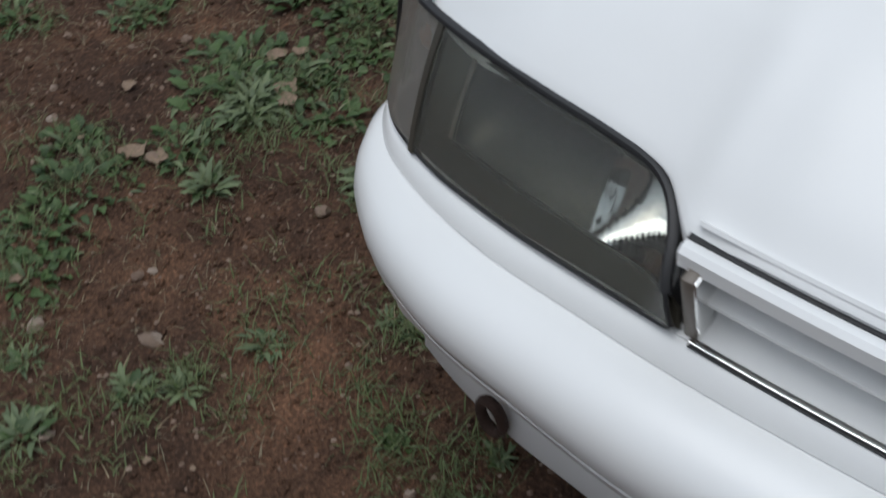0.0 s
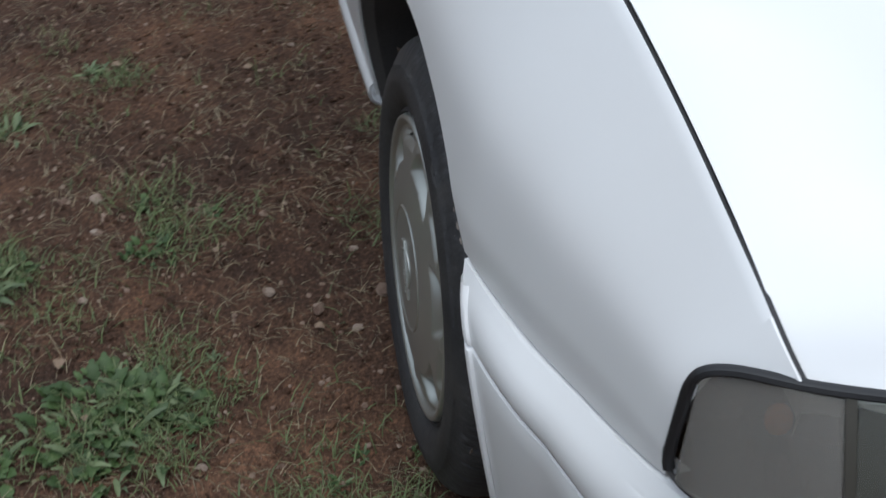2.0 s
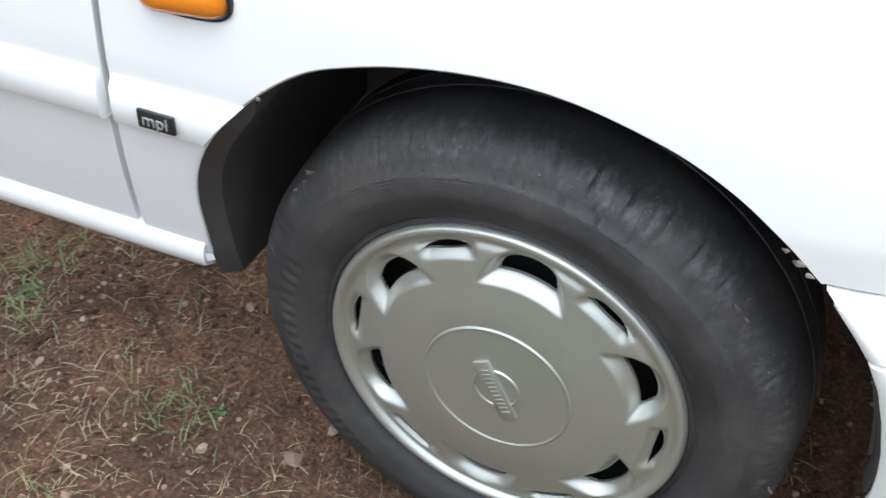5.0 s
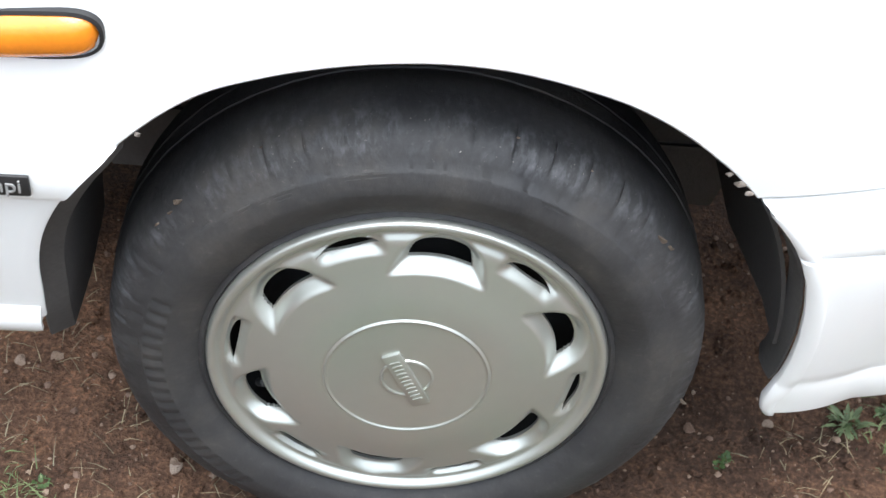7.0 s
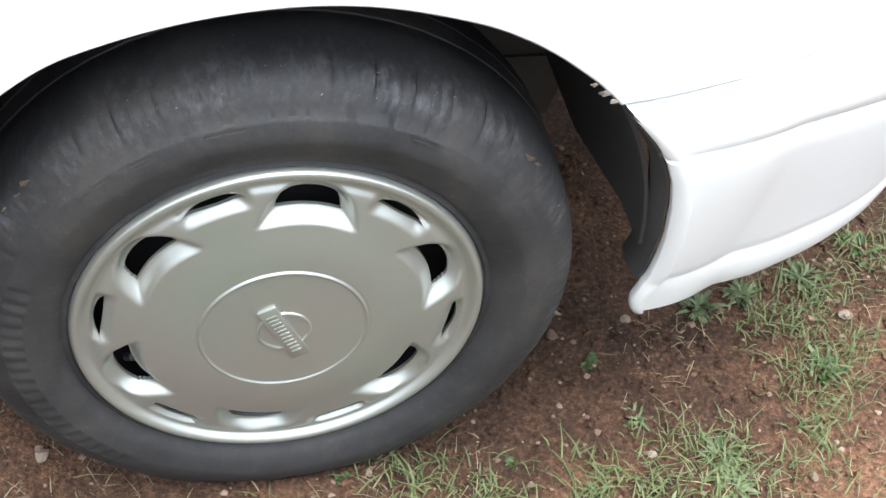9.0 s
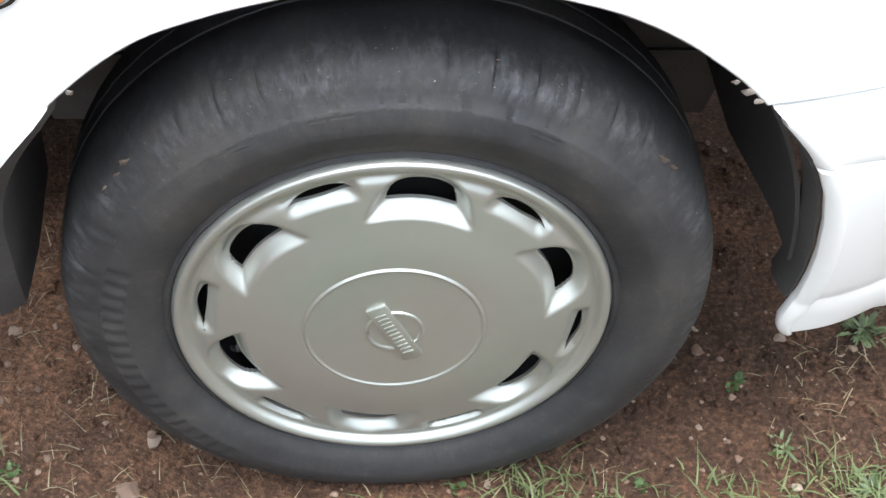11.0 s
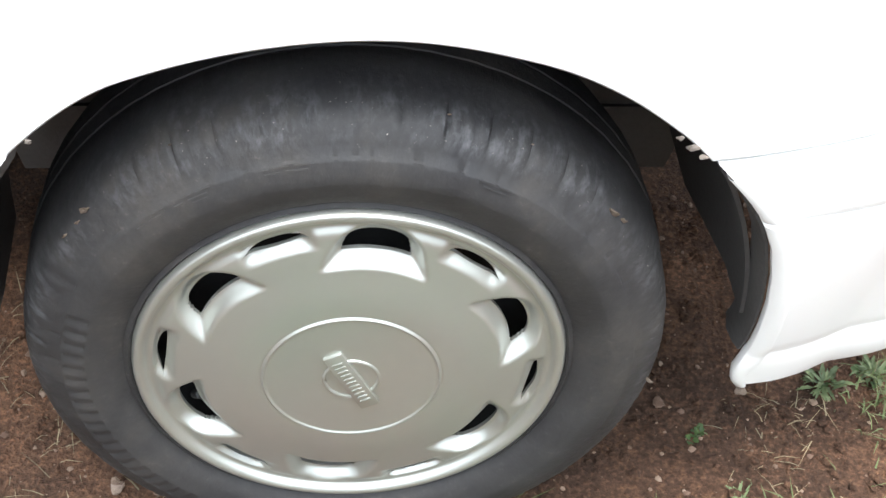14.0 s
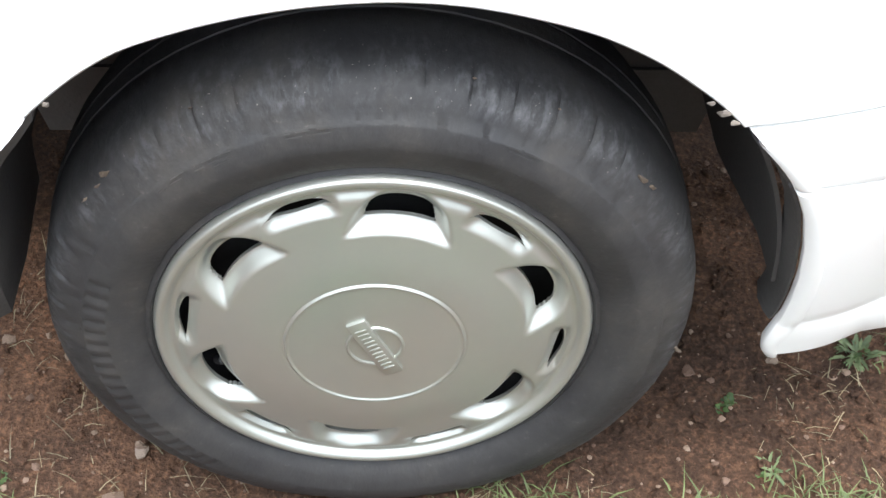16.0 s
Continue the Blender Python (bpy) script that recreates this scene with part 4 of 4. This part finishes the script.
CLOVER_SPOTS = [(0.13, -0.6, 1.2, 18), (0.5, -0.78, 1.0, 16), (0.67, 0.07, 0.9, 10), (0.02, -0.44, 1.0, 16), (-0.4, -0.34, 0.8, 14), (0.11, -0.12, 0.7, 8), (0.0, -0.58, 1.0, 14), (-0.52, -0.34, 0.7, 8), (-0.49, -0.24, 0.6, 7), (0.39, 0.12, 0.5, 6), (0.67, 0.08, 0.75, 9), (0.26, -0.01, 0.5, 6), (0.07, -0.01, 0.45, 5), (0.17, -0.06, 0.55, 6), (0.41, -0.1, 0.8, 8), (-0.38, 0.03, 0.5, 6), (0.38, 0.11, 0.5, 5), (-0.2, -0.74, 1.0, 12), (-0.58, -0.96, 1.2, 18), (0.07, -0.59, 1.1, 16), (-0.04, -0.32, 0.9, 14)]
THISTLE_SPOTS = [(0.81, -0.27, 1.0, 16), (0.5, -0.08, 0.9, 12), (0.96, -0.33, 1.2, 16), (0.87, -0.44, 0.9, 10), (0.3, -0.29, 1.0, 16), (0.39, -0.1, 0.8, 9), (-0.15, -0.26, 0.6, 8), (0.42, 0.03, 0.7, 9), (0.5, -0.03, 0.9, 14), (0.61, 0.2, 0.9, 14), (0.7, 0.22, 0.9, 12), (0.55, 0.19, 1.0, 16), (-0.36, -0.59, 1.0, 16)]
PLANTS = [(x, y, s, kind, n_) for kind, row in enumerate((BROAD_SPOTS, ROSETTE_SPOTS, CLOVER_SPOTS, THISTLE_SPOTS)) for x, y, s, n_ in row]
for x, y, s, kind, n_ in PLANTS:
    weed(x, y, s * (0.72 if y > -0.13 else 1.0), kind, n_, NAMES[kind])


def blades(name, spots, mat, label, height, lean, thin=0.0014):
    verts, faces = [], []
    for x, y, n_, spread in spots:
        for _ in range(n_):
            px, py = x + rng.gauss(0, spread), y + rng.gauss(0, spread)
            z = ground_height(px, py)
            a, h, w = rng.uniform(0, 6.283), height * rng.uniform(0.3, 1.4), rng.uniform(thin * 0.4, thin)
            dx, dy = math.cos(a), math.sin(a)
            l_ = lean * rng.uniform(0.4, 1.4)
            i = len(verts)
            for t, ww in ((0, 1), (0.5, 0.8), (1, 0.1)):
                q = h * l_ * t ** 1.6
                zz = z + h * t * (1 - 0.45 * l_ * t)
                verts += [(px + dx * q - dy * w * ww, py + dy * q + dx * w * ww, max(zz, z + 0.001)), (px + dx * q + dy * w * ww, py + dy * q - dx * w * ww, max(zz, z + 0.001))]
            faces += [(i, i + 1, i + 3, i + 2), (i + 2, i + 3, i + 5, i + 4)]
    me = bpy.data.meshes.new(name)
    me.from_pydata(verts, [], faces)
    me.materials.append(mat)
    return tagged(new(name, me), label, "grass", kind="stuff")


def free_spot(x, y):
    return not (-0.4 < x < 0.6 and 0.0 < y)


spots = [(x + rng.gauss(0, 0.05), y + rng.gauss(0, 0.05), rng.randint(14, 46), 0.024) for x, y, *_ in PLANTS for _ in range(6)]
spots += [(rng.uniform(-1.5, 1.2), rng.uniform(-1.4, 0.3), rng.randint(3, 9), 0.02) for _ in range(260)]
blades("grass", [s for s in spots if free_spot(s[0], s[1])], GRASS, "short green grass blades on soil", 0.026, 1.0)
spots = [(rng.uniform(-1.6, 1.2), rng.uniform(-1.4, 0.35), rng.randint(3, 11), 0.03) for _ in range(2000)]
spots = [q for q in spots if q[0] < 0.25 or rng.random() < 0.35]
blades("dry_grass", [s for s in spots if free_spot(s[0], s[1]) or rng.random() < 0.4], STRAW, "dry straw and dead stalks on soil", 0.018, 1.9, 0.0008)


def stone_mesh(seed):
    bm = bmesh.new()
    bmesh.ops.create_icosphere(bm, subdivisions=2, radius=1)
    for v in bm.verts:
        v.co *= 0.85 + 0.38 * noise.noise(v.co * 1.3 + Vector((seed * 7.3, 0, 0))) + 0.12 * noise.noise(v.co * 4 + Vector((seed, 3, 0)))
        v.co.z *= 0.6
    me = bpy.data.meshes.new("stone")
    bm.to_mesh(me)
    bm.free()
    me.materials.append(STONE)
    me.polygons.foreach_set("use_smooth", [True] * len(me.polygons))
    me.set_sharp_from_angle(angle=radians(30))
    return me


ROCKS = [stone_mesh(k) for k in range(6)]
STONES = [(0.38, -0.32, 0.015), (0.73, -0.33, 0.018), (0.81, -0.49, 0.015), (0.94, -0.3, 0.013), (0.65, -0.45, 0.012), (0.63, -0.44, 0.009), (0.28, -1.06, 0.008), (0.16, -0.87, 0.012), (0.41, -0.94, 0.009), (0.47, -0.87, 0.011), (0.23, -0.94, 0.008), (0.05, -0.29, 0.009), (-0.55, -0.42, 0.012), (-0.46, -0.42, 0.009), (-0.3, -0.44, 0.009), (-0.36, -0.74, 0.008), (0.45, -0.63, 0.016), (0.12, -0.78, 0.008), (-0.28, -0.17, 0.01)]
STONES += [(-0.24, -0.1, 0.012), (-0.37, -0.03, 0.008), (-0.47, -0.16, 0.008), (-0.55, -0.47, 0.008), (-0.63, 0.0, 0.007), (-0.19, -0.05, 0.009), (-0.99, -0.06, 0.007), (-0.87, -0.15, 0.007), (-0.62, 0.08, 0.006), (0.35, 0.16, 0.008), (0.45, 0.18, 0.007), (0.42, -0.02, 0.006), (0.73, 0.15, 0.01), (0.6, -0.07, 0.007), (-0.24, 0.06, 0.009), (-0.26, 0.0, 0.014), (-0.44, 0.2, 0.008), (-0.4, 0.21, 0.008)]
for k, (x, y, r) in enumerate(STONES):
    ob = new("stone", ROCKS[k % 6])
    ob.matrix_world = pose(x, y, ground_height(x, y) + r * 0.25, rng.uniform(-15, 15), rng.uniform(-15, 15), rng.uniform(0, 360)) @ Matrix.Diagonal((r * 1.2, r * 0.95, r, 1))
    tagged(ob, "pale tan stone half sunk in soil", "stone", "stones on the soil")

ico = bmesh.new()
bmesh.ops.create_icosphere(ico, subdivisions=1, radius=1)
shape = [v.co.copy() for v in ico.verts]
tris = [[v.index for v in f.verts] for f in ico.faces]
ico.free()


def scatter(name, count, small, large, mat, label):
    verts, faces = [], []
    for _ in range(count):
        x, y = rng.uniform(-1.6, 1.2), rng.uniform(-1.4, 0.5)
        r = small + large * rng.random() ** 4
        z = ground_height(x, y) + r * 0.2
        i = len(verts)
        verts += [(x + c.x * r * rng.uniform(0.6, 1.5), y + c.y * r * rng.uniform(0.6, 1.5), z + c.z * r * rng.uniform(0.5, 0.9)) for c in shape]
        faces += [[i + k for k in t] for t in tris]
    me = bpy.data.meshes.new(name)
    me.from_pydata(verts, [], faces)
    me.materials.append(mat)
    tagged(new(name, me), label, "gravel", kind="stuff")


scatter("gravel", 12000, 0.0008, 0.0040, STONE, "tiny pale stones and grit in the soil")
scatter("soil_crumbs", 22000, 0.0014, 0.0065, SOIL, "crumbs of reddish-brown soil")


def dry_leaf(x, y, size, turn_):
    bm = bmesh.new()
    n_ = 10
    rows_ = []
    for k in range(n_ + 1):
        t = k / n_
        w = 0.42 * math.sin(math.pi * (0.04 + 0.94 * t)) ** 0.8 * (1 + 0.18 * math.cos(9 * t))
        rows_.append([bm.verts.new((t - 0.5, q * w, 0.10 * q * q + 0.10 * math.sin(5 * t + q))) for q in (-1, -0.5, 0, 0.5, 1)])
    for a, b in zip(rows_, rows_[1:]):
        for k in range(4):
            bm.faces.new((a[k], a[k + 1], b[k + 1], b[k]))
    ob = part("dry_leaf", thicken(bm, 0.02), DRYLEAF)
    ob.matrix_world = pose(x, y, ground_height(x, y) + 0.008, 8, -6, turn_) @ Matrix.Diagonal((size, size, size, 1))
    return tagged(ob, "curled dry brown leaf lying on soil", "leaf", "dry leaves on the soil")


DEBRIS = random.Random(11)
for _ in range(26):
    x, y = DEBRIS.uniform(-1.1, 0.95), DEBRIS.uniform(-1.2, 0.1)
    if free_spot(x, y):
        dry_leaf(x, y, DEBRIS.uniform(0.010, 0.022), DEBRIS.uniform(0, 360))
for x, y, size, turn_ in ((0.17, -0.60, 0.05, 20), (0.20, -0.57, 0.04, 80), (0.46, -0.66, 0.045, 10), (0.45, -0.62, 0.04, 50), (-0.15, -0.70, 0.045, 110), (0.10, -0.69, 0.04, 160), (0.07, -0.66, 0.035, 30), (0.33, -0.83, 0.03, 200), (0.02, -0.95, 0.04, 70), (-0.02, -0.9, 0.035, 10)):
    dry_leaf(x, y, size, turn_)
